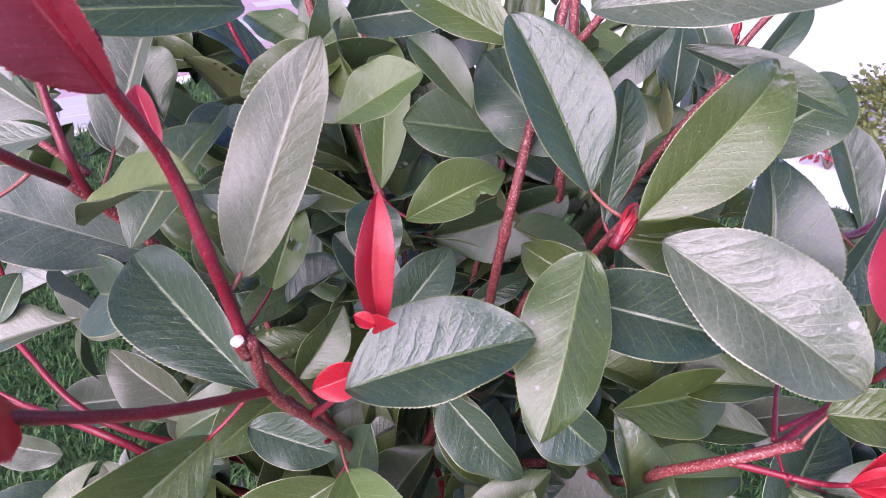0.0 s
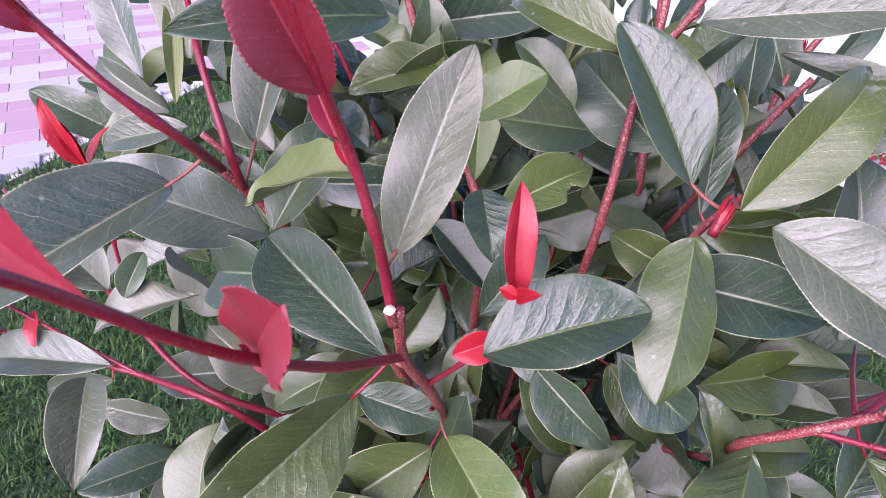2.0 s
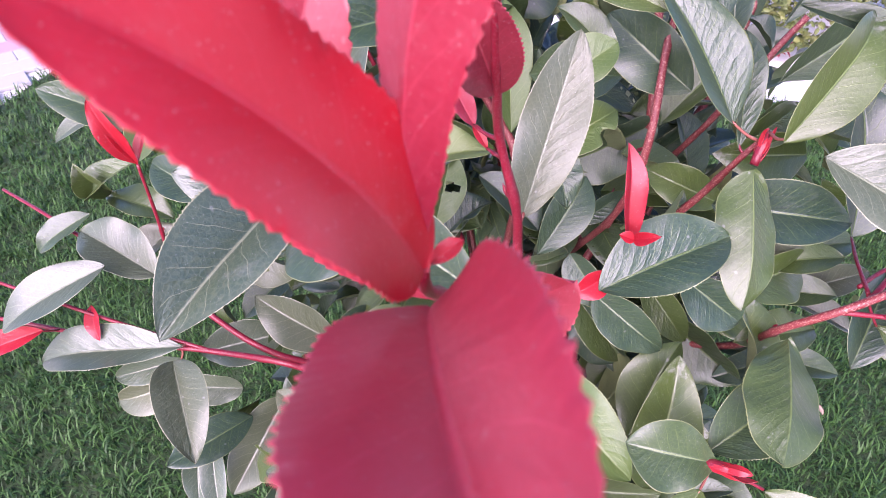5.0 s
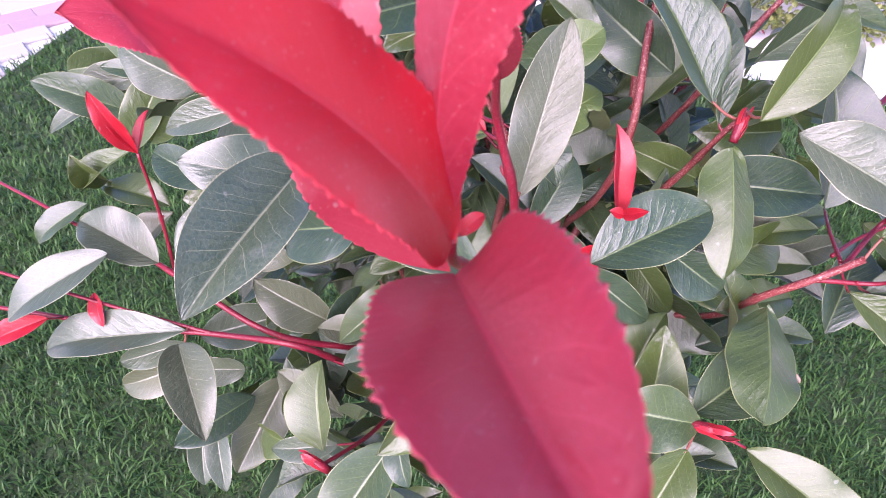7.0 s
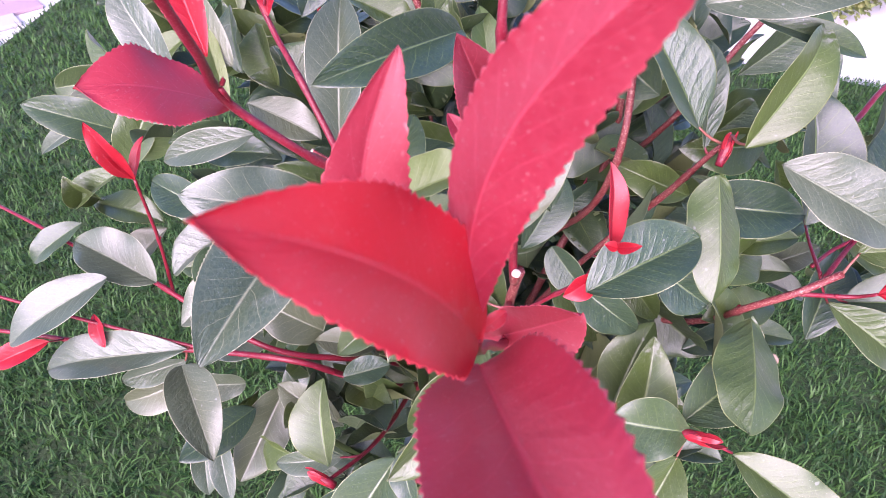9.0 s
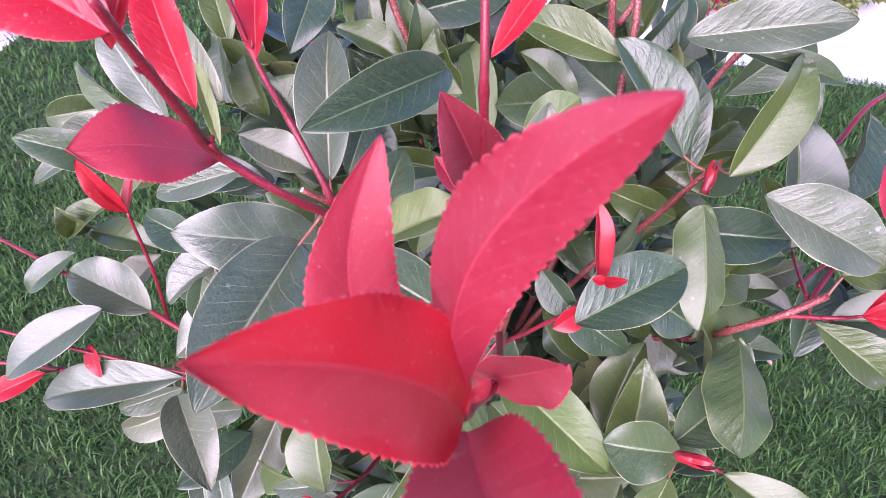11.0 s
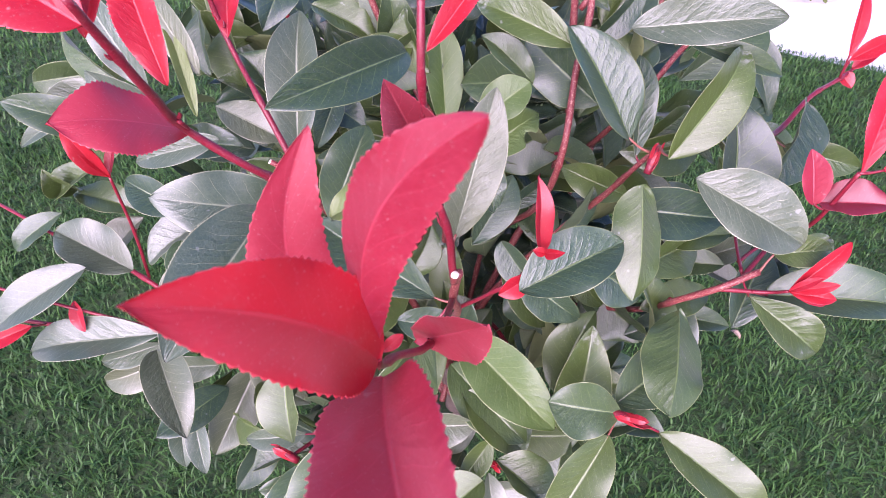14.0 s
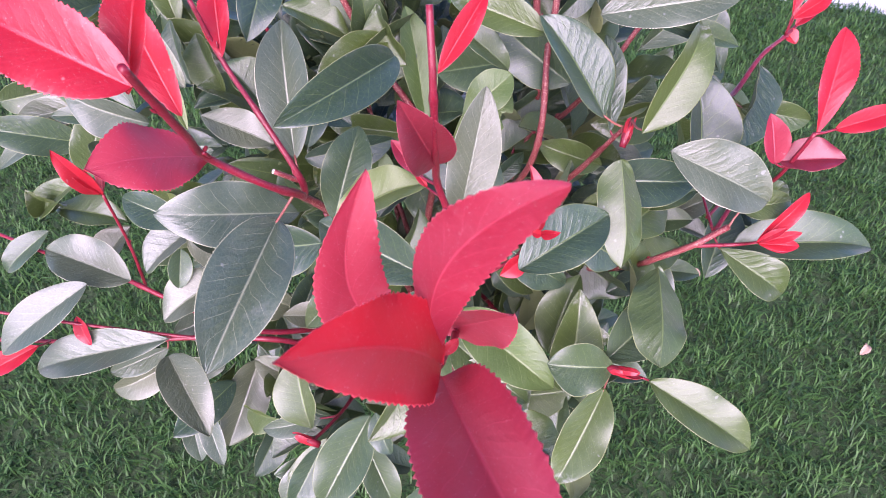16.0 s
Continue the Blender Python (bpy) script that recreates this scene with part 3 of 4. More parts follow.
leaf((-0.0200, 0.3125, 0.7495), (0.0306, 0.3210, 0.7754), 0.0311, (-0.18, -0.78, 0.60), "lime", widest=0.56, bite=(-1, 0.72, 0.08, 0.5), label="yellow-green leaf with a bitten edge", stalk=(-0.0352, 0.3321, 0.7537))
leaf((0.0703, 0.3472, 0.7483), (-0.0064, 0.3412, 0.7188), 0.0411, (-0.02, -1.00, 0.09), widest=0.45)
leaf((-0.0403, 0.3461, 0.7358), (-0.1042, 0.3605, 0.7528), 0.0239, (-0.04, -0.84, 0.54), widest=0.56, stalk=(-0.0343, 0.3354, 0.7294))
leaf((-0.0412, 0.2357, 0.8345), (-0.0093, 0.2399, 0.8549), 0.0240, (0.10, -0.50, 0.85), "lime", widest=0.60, fold=0.5)
leaf((-0.1253, 0.2043, 0.8082), (-0.0794, 0.1927, 0.8354), 0.0300, (-0.52, -0.06, 0.85), "lime", widest=0.52, fold=0.7)
leaf((-0.0320, 0.2591, 0.7908), (-0.0255, 0.2306, 0.7711), 0.0240, (0.15, -0.80, 0.50), widest=0.45, fold=0.5, curl=0.25)
leaf((-0.0290, 0.2658, 0.7090), (0.0045, 0.2867, 0.7493), 0.0279, (0.03, -0.80, 0.59), widest=0.56)
leaf((0.0231, 0.2485, 0.7225), (0.0541, 0.2618, 0.7514), 0.0307, (0.52, -0.83, -0.18), widest=0.42)
leaf((0.0152, 0.3176, 0.6899), (0.0509, 0.3315, 0.7032), 0.0159, (0.11, -0.82, 0.57), widest=0.47, stalk=(0.0195, 0.3144, 0.6929))
leaf((0.0328, 0.2137, 0.7338), (0.0681, 0.1959, 0.7071), 0.0298, (-0.22, -0.92, 0.33), widest=0.60)
leaf((-0.1574, 0.2106, 0.8140), (-0.2072, 0.1340, 0.8017), 0.0428, (0.10, -0.50, 0.86), "pale", widest=0.50, stalk=(-0.1450, 0.2185, 0.8227), fold=0.95)
leaf((-0.1437, 0.2802, 0.7467), (-0.2243, 0.2600, 0.7909), 0.0440, (-0.20, -0.72, 0.66), "pale", widest=0.55, fold=0.35)
leaf((-0.0739, 0.2557, 0.8709), (-0.1461, 0.2087, 0.8772), 0.0290, (-0.09, -0.85, 0.53), widest=0.45)
leaf((-0.1388, 0.2629, 0.8082), (-0.1273, 0.3219, 0.8684), 0.0330, (-0.25, -0.80, 0.55), "pale", widest=0.50, fold=0.9, stalk=(-0.1396, 0.2417, 0.7958))
leaf((-0.1912, 0.3523, 0.7890), (-0.1484, 0.3197, 0.7779), 0.0270, (-0.10, -0.45, 0.88), "pale", widest=0.55, fold=0.5)
leaf((0.0951, 0.1871, 0.6989), (0.0590, 0.1165, 0.6945), 0.0440, (0.08, -0.32, 0.94), widest=0.51, fold=-0.55)
leaf((0.0685, 0.1307, 0.6431), (0.1294, 0.0697, 0.6096), 0.0361, (-0.10, -0.40, 0.91), widest=0.50, fold=0.75)
leaf((0.0335, 0.1337, 0.6475), (-0.0175, 0.0955, 0.6040), 0.0359, (0.10, -0.30, 0.95), widest=0.49, stalk=(0.0442, 0.1455, 0.6499))
leaf((0.0455, 0.1432, 0.6552), (-0.0026, 0.1563, 0.6641), 0.0400, (-0.14, -0.70, 0.70), widest=0.59, stalk=(0.0624, 0.1342, 0.6467))
leaf((0.0463, 0.1536, 0.6515), (0.1030, 0.1736, 0.6714), 0.0420, (-0.33, -0.55, 0.77), widest=0.49)
leaf((0.1565, 0.1863, 0.7003), (0.2558, 0.1505, 0.7048), 0.0400, (0.05, -0.35, 0.93), widest=0.45, stalk=(0.1305, 0.1710, 0.7277))
leaf((0.1399, 0.1836, 0.7078), (0.1810, 0.1441, 0.6820), 0.0318, (-0.19, -0.67, 0.72), widest=0.62, stalk=(0.1326, 0.1906, 0.7277))
leaf((0.0236, 0.1611, 0.6068), (0.0406, 0.1950, 0.6807), 0.0409, (-0.29, -0.74, 0.60), widest=0.42)
leaf((-0.2832, 0.3421, 0.6549), (-0.3422, 0.3830, 0.6723), 0.0408, (-0.10, -0.32, 0.94), "pale", widest=0.49, fold=0.80)
leaf((-0.3044, 0.3191, 0.6870), (-0.3810, 0.3036, 0.6528), 0.0321, (-0.25, -0.50, 0.82), "pale", widest=0.47, fold=0.60)
leaf((-0.2637, 0.2928, 0.6316), (-0.3762, 0.3140, 0.6150), 0.0357, (-0.12, -0.38, 0.92), "pale", widest=0.56, stalk=(-0.2636, 0.2976, 0.6303), fold=0.75)
leaf((-0.2611, 0.2628, 0.6503), (-0.2424, 0.1983, 0.6314), 0.0335, (0.15, -0.30, 0.94), "pale", widest=0.42, fold=0.80)
leaf((-0.2081, 0.3070, 0.5493), (-0.2531, 0.2581, 0.4997), 0.0415, (0.25, -0.50, 0.83), "pale", widest=0.42, fold=0.75)
leaf((-0.1738, 0.1887, 0.6159), (-0.1716, 0.2256, 0.6585), 0.0350, (-0.54, -0.61, 0.58), widest=0.52)
leaf((-0.1306, 0.1760, 0.6333), (-0.1797, 0.1406, 0.5906), 0.0382, (-0.27, -0.57, 0.78), widest=0.48)
leaf((-0.0807, 0.1697, 0.7426), (-0.1362, 0.1104, 0.7202), 0.0387, (0.49, -0.67, 0.55), widest=0.51, stalk=(-0.0661, 0.1745, 0.7590))
leaf((-0.2599, 0.4403, 0.7541), (-0.3420, 0.4625, 0.7411), 0.0258, (-0.29, -0.64, 0.71), "pale", widest=0.48)
leaf((-0.2874, 0.4443, 0.7488), (-0.3632, 0.4384, 0.7165), 0.0177, (-0.26, -0.63, 0.73), "pale", widest=0.47)
leaf((-0.2533, 0.4121, 0.7689), (-0.3049, 0.4641, 0.7979), 0.0283, (-0.69, -0.72, 0.05), widest=0.51)
leaf((0.0498, 0.2515, 0.8739), (0.1229, 0.2227, 0.8884), 0.0288, (-0.39, -0.65, 0.65), "pale", widest=0.48)
leaf((0.0873, 0.2581, 0.8598), (0.1445, 0.2338, 0.8445), 0.0155, (-0.12, -0.71, 0.69), widest=0.53)
leaf((-0.1255, 0.2312, 0.7805), (-0.0972, 0.2642, 0.8222), 0.0303, (-0.14, -0.73, 0.67), widest=0.53)
leaf((-0.1337, 0.2525, 0.7405), (-0.1871, 0.2954, 0.7095), 0.0418, (-0.70, -0.58, 0.41), widest=0.43, stalk=(-0.1173, 0.2577, 0.7471))
leaf((-0.0452, 0.2277, 0.6560), (0.0031, 0.1514, 0.6354), 0.0440, (-0.20, -0.55, 0.81), "lime", widest=0.50, stalk=(-0.0491, 0.2379, 0.6631))
leaf((-0.0523, 0.2265, 0.6238), (-0.0100, 0.1627, 0.6008), 0.0400, (-0.25, -0.60, 0.76), widest=0.50)
leaf((-0.0871, 0.1938, 0.6010), (-0.0444, 0.1800, 0.6101), 0.0290, (-0.25, -0.75, 0.60), "pale", widest=0.50)
leaf((-0.0526, 0.2416, 0.6294), (-0.1177, 0.2155, 0.5935), 0.0425, (-0.06, -0.75, 0.66), widest=0.52, stalk=(-0.0466, 0.2542, 0.6372))
leaf((0.0277, 0.2710, 0.8548), (-0.0232, 0.3092, 0.8703), 0.0255, (-0.28, -0.66, 0.70), widest=0.51)
leaf((-0.0249, 0.4439, 0.7978), (0.0281, 0.4562, 0.8145), 0.0333, (0.28, -0.93, -0.21), widest=0.55)
leaf((0.0112, 0.2888, 0.8210), (-0.0178, 0.3075, 0.8483), 0.0199, (0.14, -0.74, 0.66), widest=0.54)
leaf((0.0815, 0.2628, 0.7375), (0.0374, 0.2828, 0.7547), 0.0256, (-0.27, -0.82, 0.51), widest=0.55)
leaf((0.0479, 0.2737, 0.6720), (0.0757, 0.2471, 0.6334), 0.0237, (-0.23, -0.87, 0.43), widest=0.46, stalk=(0.0273, 0.2773, 0.6827))
leaf((0.0185, 0.1910, 0.6177), (0.0508, 0.2195, 0.6693), 0.0360, (-0.72, -0.50, 0.48), widest=0.50)
leaf((0.0019, 0.2787, 0.6623), (0.0356, 0.2457, 0.6218), 0.0431, (-0.70, -0.71, 0.00), widest=0.62)
leaf((-0.1185, 0.0430, 0.9000), (-0.1635, 0.0152, 0.9669), 0.0300, (-0.07, -0.53, 0.85), "red", widest=0.40, fold=0.30, bend=0.05, curl=0.001, sweep=-0.05, plump=0.85)
leaf((-0.1133, 0.0774, 0.8598), (-0.1282, 0.0796, 0.9543), 0.0250, (-0.10, -0.67, 0.73), "dark", widest=0.50, fold=0.3, curl=0.001, sweep=0.19)
leaf((-0.1190, 0.0460, 0.9005), (-0.0999, 0.0168, 0.9956), 0.0205, (-0.72, -0.68, 0.12), "dark", widest=0.56, fold=-0.35, bend=0.02, curl=0.001, sweep=0.12)
leaf((-0.1175, 0.0450, 0.8890), (-0.1188, -0.0460, 0.9350), 0.0340, (-0.40, 0.36, 0.85), "dark", widest=0.50, fold=0.80, bend=0.05, curl=0.001, plump=0.72)
leaf((-0.0965, 0.1125, 0.8140), (-0.0757, 0.0790, 0.8600), 0.0270, (-0.72, -0.67, -0.18), "wine", widest=0.60, fold=0.40, curl=0.001, plump=0.58)
leaf((-0.1175, 0.0470, 0.8980), (-0.1105, 0.0490, 0.9020), 0.0040, (-0.21, -0.62, 0.75), "red", widest=0.60)
leaf((-0.0813, 0.1611, 0.8735), (-0.0990, 0.1506, 0.9194), 0.0240, (0.17, -0.97, -0.16), "wine", widest=0.50)
leaf((-0.0844, 0.1466, 0.9329), (-0.0590, 0.1619, 0.9547), 0.0098, (-0.15, -0.72, 0.68), "red", widest=0.54)
leaf((-0.1775, 0.1935, 0.8782), (-0.2202, 0.1664, 0.9103), 0.0330, (0.72, -0.20, 0.65), "dark", widest=0.60, fold=0.12, plump=0.95, stalk=(-0.1793, 0.1761, 0.8963))
leaf((-0.1866, 0.2101, 0.8921), (-0.1993, 0.2535, 0.9336), 0.0200, (-0.17, -0.71, 0.69), "red", widest=0.52, fold=0.8)
leaf((-0.1894, 0.1392, 0.9568), (-0.2344, 0.1733, 0.9756), 0.0288, (-0.18, -0.65, 0.74), "red", widest=0.45)
leaf((-0.1933, 0.1491, 0.9480), (-0.1816, 0.1796, 0.9726), 0.0170, (-0.21, -0.57, 0.80), "red", widest=0.53)
leaf((-0.1642, 0.2731, 0.8789), (-0.1583, 0.3059, 0.9083), 0.0169, (-0.20, -0.63, 0.75), "red", widest=0.53)
leaf((0.1472, 0.1578, 0.8296), (0.1810, 0.1972, 0.8715), 0.0203, (-0.21, -0.62, 0.75), "red", widest=0.60)
leaf((0.1585, 0.1571, 0.8322), (0.1992, 0.1525, 0.8395), 0.0141, (-0.21, -0.62, 0.75), "red", widest=0.47, stalk=(0.1471, 0.1591, 0.8307))
leaf((0.1406, 0.1699, 0.8002), (0.1384, 0.1856, 0.8278), 0.0165, (-0.31, -0.79, 0.52), "dark", widest=0.49, stalk=(0.1482, 0.1677, 0.7973))
leaf((0.1440, 0.1703, 0.8012), (0.1740, 0.1517, 0.8104), 0.0240, (0.10, -0.40, 0.90), "wine", widest=0.44, stalk=(0.1480, 0.1666, 0.8015))
leaf((0.1425, 0.1581, 0.7393), (0.1790, 0.1648, 0.7676), 0.0120, (-0.29, -0.72, 0.63), "red", widest=0.55, label="narrow scarlet young leaf of an opening shoot tip")
leaf((0.1425, 0.1581, 0.7393), (0.1639, 0.1459, 0.7532), 0.0080, (-0.45, -0.60, 0.66), "red", widest=0.55, label="narrow scarlet young leaf of an opening shoot tip")
leaf((0.1425, 0.1581, 0.7393), (0.1666, 0.1442, 0.7410), 0.0095, (0.10, -0.75, 0.65), "red", widest=0.55, label="narrow scarlet young leaf of an opening shoot tip")
leaf((0.1425, 0.1581, 0.7393), (0.1533, 0.1501, 0.7579), 0.0060, (-0.60, -0.50, 0.60), "red", widest=0.55, label="narrow scarlet young leaf of an opening shoot tip")
leaf((0.1425, 0.1581, 0.7393), (0.1674, 0.1500, 0.7299), 0.0070, (0.30, -0.80, 0.50), "red", widest=0.55, label="narrow scarlet young leaf of an opening shoot tip")
leaf((0.2676, 0.3184, 0.7805), (0.2733, 0.3081, 0.7735), 0.0120, (-0.21, -0.62, 0.75), "red", widest=0.43, stalk=(0.2699, 0.3153, 0.7821))
leaf((0.2766, 0.3190, 0.7834), (0.3077, 0.3292, 0.8003), 0.0113, (-0.21, -0.62, 0.75), "red", widest=0.43)
leaf((0.2601, 0.3103, 0.7992), (0.2795, 0.3422, 0.8366), 0.0104, (-0.17, -0.71, 0.69), "red", widest=0.50, stalk=(0.2602, 0.3101, 0.7824))
leaf((0.2607, 0.3093, 0.7983), (0.2958, 0.3132, 0.8109), 0.0138, (-0.17, -0.71, 0.69), "red", widest=0.47, stalk=(0.2602, 0.3101, 0.7824))
leaf((-0.2704, 0.3394, 0.7498), (-0.2861, 0.3355, 0.7963), 0.0150, (-0.21, -0.62, 0.75), "red", widest=0.52)
leaf((-0.2704, 0.3394, 0.7498), (-0.2623, 0.3569, 0.7715), 0.0085, (-0.45, -0.62, 0.60), "red", widest=0.49)
leaf((-0.2704, 0.3394, 0.7498), (-0.2837, 0.3376, 0.7858), 0.0090, (0.21, -0.62, 0.75), "red", widest=0.56)
leaf((-0.0189, 0.1681, 0.7958), (-0.0187, 0.1794, 0.8368), 0.0125, (0.30, -0.85, 0.44), "red", widest=0.52, fold=0.9, curl=0.2, sweep=0.07)
leaf((-0.0241, 0.1703, 0.7758), (-0.0417, 0.1641, 0.7715), 0.0128, (0.14, -0.80, 0.58), "red", widest=0.50, stalk=(-0.0232, 0.1758, 0.7765))
leaf((-0.0196, 0.1626, 0.8014), (-0.0263, 0.1631, 0.8046), 0.0052, (0.10, -0.75, 0.65), "red", widest=0.50, label="small orange-red leaflet at the shoot tip")
leaf((-0.0196, 0.1626, 0.8014), (-0.0139, 0.1535, 0.8096), 0.0060, (-0.10, -0.75, 0.65), "red", widest=0.45, label="small orange-red leaflet at the shoot tip")
leaf((-0.3566, 0.3103, 0.6431), (-0.4001, 0.3078, 0.6292), 0.0179, (-0.21, -0.62, 0.75), "red", widest=0.52, stalk=(-0.3524, 0.3220, 0.6311))
leaf((-0.3268, 0.3242, 0.6496), (-0.3220, 0.3043, 0.6344), 0.0115, (-0.21, -0.62, 0.75), "red", widest=0.50, stalk=(-0.3273, 0.3193, 0.6465))
leaf((-0.0441, 0.2727, 0.6205), (-0.0248, 0.2801, 0.6319), 0.0150, (-0.47, -0.13, 0.87), "pale", widest=0.62, stalk=(-0.0450, 0.2650, 0.6200))
leaf((-0.0073, 0.2680, 0.7054), (0.0122, 0.2401, 0.6804), 0.0249, (-0.59, -0.73, 0.35), widest=0.42)
leaf((-0.0905, 0.2293, 0.6823), (-0.0470, 0.2226, 0.6719), 0.0259, (0.05, -0.73, 0.68), widest=0.47)
leaf((-0.1581, 0.2640, 0.6070), (-0.1222, 0.2659, 0.6100), 0.0221, (-0.05, -0.49, 0.87), widest=0.49, stalk=(-0.1694, 0.2774, 0.6017))
leaf((0.1305, 0.3820, 0.7888), (0.1363, 0.4106, 0.8328), 0.0239, (-0.35, -0.76, 0.54), widest=0.49)
leaf((0.1192, 0.3687, 0.8417), (0.0778, 0.3485, 0.8107), 0.0220, (0.24, -0.93, 0.28), widest=0.61)
leaf((0.1563, 0.3676, 0.8034), (0.2015, 0.3979, 0.8499), 0.0169, (0.16, -0.89, 0.42), widest=0.54)
leaf((0.1789, 0.4378, 0.7762), (0.1617, 0.4640, 0.8233), 0.0283, (-0.04, -0.88, 0.47), widest=0.57)
leaf((0.2111, 0.2641, 0.7174), (0.1944, 0.2941, 0.7636), 0.0335, (0.70, -0.46, 0.55), widest=0.51)
leaf((-0.0842, 0.3007, 0.7004), (-0.0491, 0.3131, 0.7194), 0.0311, (-0.44, -0.12, 0.89), widest=0.47)
leaf((-0.0655, 0.4385, 0.8177), (0.0153, 0.4330, 0.8307), 0.0406, (-0.14, -0.84, 0.52), widest=0.49)
leaf((-0.0582, 0.3119, 0.7401), (-0.0239, 0.2849, 0.7127), 0.0289, (0.26, -0.51, 0.82), widest=0.53)
leaf((-0.0768, 0.2767, 0.6688), (-0.0518, 0.2924, 0.7060), 0.0258, (0.28, -0.94, 0.21), widest=0.52)
leaf((0.0379, 0.3217, 0.7416), (0.0778, 0.3025, 0.7215), 0.0336, (0.41, -0.10, 0.91), widest=0.42)
leaf((0.1449, 0.2890, 0.7514), (0.0810, 0.2810, 0.7618), 0.0326, (0.17, -0.92, 0.35), widest=0.51)
leaf((0.0904, 0.2819, 0.7631), (0.1342, 0.2950, 0.7833), 0.0232, (0.06, -0.89, 0.45), widest=0.57)
leaf((0.0797, 0.3606, 0.7373), (0.1436, 0.3804, 0.7864), 0.0572, (-0.52, -0.29, 0.80), widest=0.62)
leaf((-0.1290, 0.3234, 0.7559), (-0.0641, 0.3111, 0.7634), 0.0270, (-0.21, -0.93, 0.31), widest=0.49)
leaf((-0.1195, 0.3399, 0.7947), (-0.0945, 0.3121, 0.7868), 0.0250, (-0.10, -0.62, 0.78), widest=0.5)
leaf((-0.1971, 0.4262, 0.8225), (-0.1952, 0.3882, 0.7915), 0.0226, (-0.67, -0.49, 0.56), widest=0.49)
leaf((-0.1728, 0.3914, 0.7738), (-0.1833, 0.4322, 0.8047), 0.0332, (-0.67, -0.55, 0.50), widest=0.54)
leaf((-0.1258, 0.3624, 0.8828), (-0.1484, 0.3229, 0.8564), 0.0286, (0.26, -0.63, 0.73), widest=0.42)
leaf((-0.2164, 0.2867, 0.7548), (-0.2532, 0.3127, 0.7663), 0.0243, (-0.27, -0.68, 0.68), widest=0.50)
leaf((-0.2126, 0.3617, 0.6844), (-0.2701, 0.3397, 0.6646), 0.0348, (-0.24, -0.23, 0.94), "pale", widest=0.53)
leaf((-0.1950, 0.2902, 0.6953), (-0.2565, 0.2740, 0.6803), 0.0361, (-0.19, -0.18, 0.97), "pale", widest=0.62)
leaf((-0.2303, 0.3058, 0.7137), (-0.2384, 0.2851, 0.6944), 0.0175, (0.16, -0.71, 0.69), widest=0.49)
leaf((-0.2680, 0.2965, 0.6162), (-0.3186, 0.2973, 0.6030), 0.0197, (-0.15, -0.84, 0.51), "pale", widest=0.51, stalk=(-0.2668, 0.2974, 0.6262))
leaf((-0.2705, 0.2996, 0.5915), (-0.3263, 0.2978, 0.5748), 0.0281, (-0.10, -0.90, 0.43), "pale", widest=0.51)
leaf((-0.2765, 0.3000, 0.5371), (-0.2783, 0.2530, 0.4977), 0.0223, (0.11, -0.64, 0.76), "pale", widest=0.59)
leaf((-0.2620, 0.2885, 0.5580), (-0.2571, 0.2341, 0.5144), 0.0203, (-0.08, -0.63, 0.77), "pale", widest=0.58)
leaf((-0.1648, 0.2059, 0.5958), (-0.2110, 0.2139, 0.5898), 0.0182, (-0.21, -0.68, 0.71), "pale", widest=0.53, stalk=(-0.1517, 0.1982, 0.6063))
leaf((-0.1659, 0.2072, 0.5700), (-0.2121, 0.2065, 0.5569), 0.0314, (-0.27, 0.27, 0.92), widest=0.57)
leaf((-0.1706, 0.1950, 0.5719), (-0.2062, 0.1677, 0.5397), 0.0271, (0.00, -0.76, 0.65), widest=0.45)
leaf((-0.1362, 0.1880, 0.5622), (-0.1270, 0.1448, 0.5290), 0.0294, (-0.06, -0.62, 0.79), widest=0.47)
leaf((-0.1290, 0.1517, 0.6801), (-0.1273, 0.1286, 0.6615), 0.0162, (-0.45, -0.58, 0.68), widest=0.52)
leaf((-0.1774, 0.3228, 0.5830), (-0.1695, 0.2838, 0.5529), 0.0344, (0.30, -0.54, 0.78), widest=0.42)
leaf((-0.1759, 0.3123, 0.5967), (-0.1302, 0.2944, 0.5989), 0.0250, (-0.22, -0.44, 0.87), "pale", widest=0.56)
leaf((0.1409, 0.1801, 0.7508), (0.1768, 0.1725, 0.7543), 0.0209, (-0.21, -0.63, 0.75), widest=0.42, stalk=(0.1344, 0.1774, 0.7382))
leaf((0.1779, 0.2483, 0.7775), (0.2245, 0.2243, 0.7704), 0.0228, (-0.36, -0.83, 0.42), widest=0.50, stalk=(0.1725, 0.2592, 0.7808))
leaf((0.1848, 0.2525, 0.8090), (0.1475, 0.2109, 0.7781), 0.0420, (0.44, -0.76, 0.48), widest=0.42)
leaf((0.0700, 0.2731, 0.6360), (0.1113, 0.2279, 0.6098), 0.0445, (-0.67, -0.72, 0.19), widest=0.42, stalk=(0.0723, 0.2605, 0.6177))
leaf((0.0977, 0.2655, 0.6107), (0.1869, 0.2291, 0.6049), 0.0231, (-0.14, -0.48, 0.87), widest=0.62, stalk=(0.0767, 0.2565, 0.6212))
leaf((0.1547, 0.2562, 0.6663), (0.1948, 0.2527, 0.6796), 0.0212, (-0.28, -0.69, 0.67), "pale", widest=0.42)
leaf((0.2113, 0.2612, 0.6116), (0.1583, 0.3000, 0.6293), 0.0238, (0.08, -0.32, 0.94), "pale", widest=0.45)
leaf((-0.0210, 0.1957, 0.5625), (0.0422, 0.1744, 0.5732), 0.0358, (-0.35, -0.82, 0.46), widest=0.42)
leaf((-0.0542, 0.1822, 0.5008), (0.0265, 0.1630, 0.5329), 0.0520, (-0.31, -0.92, 0.23), "pale", widest=0.42)
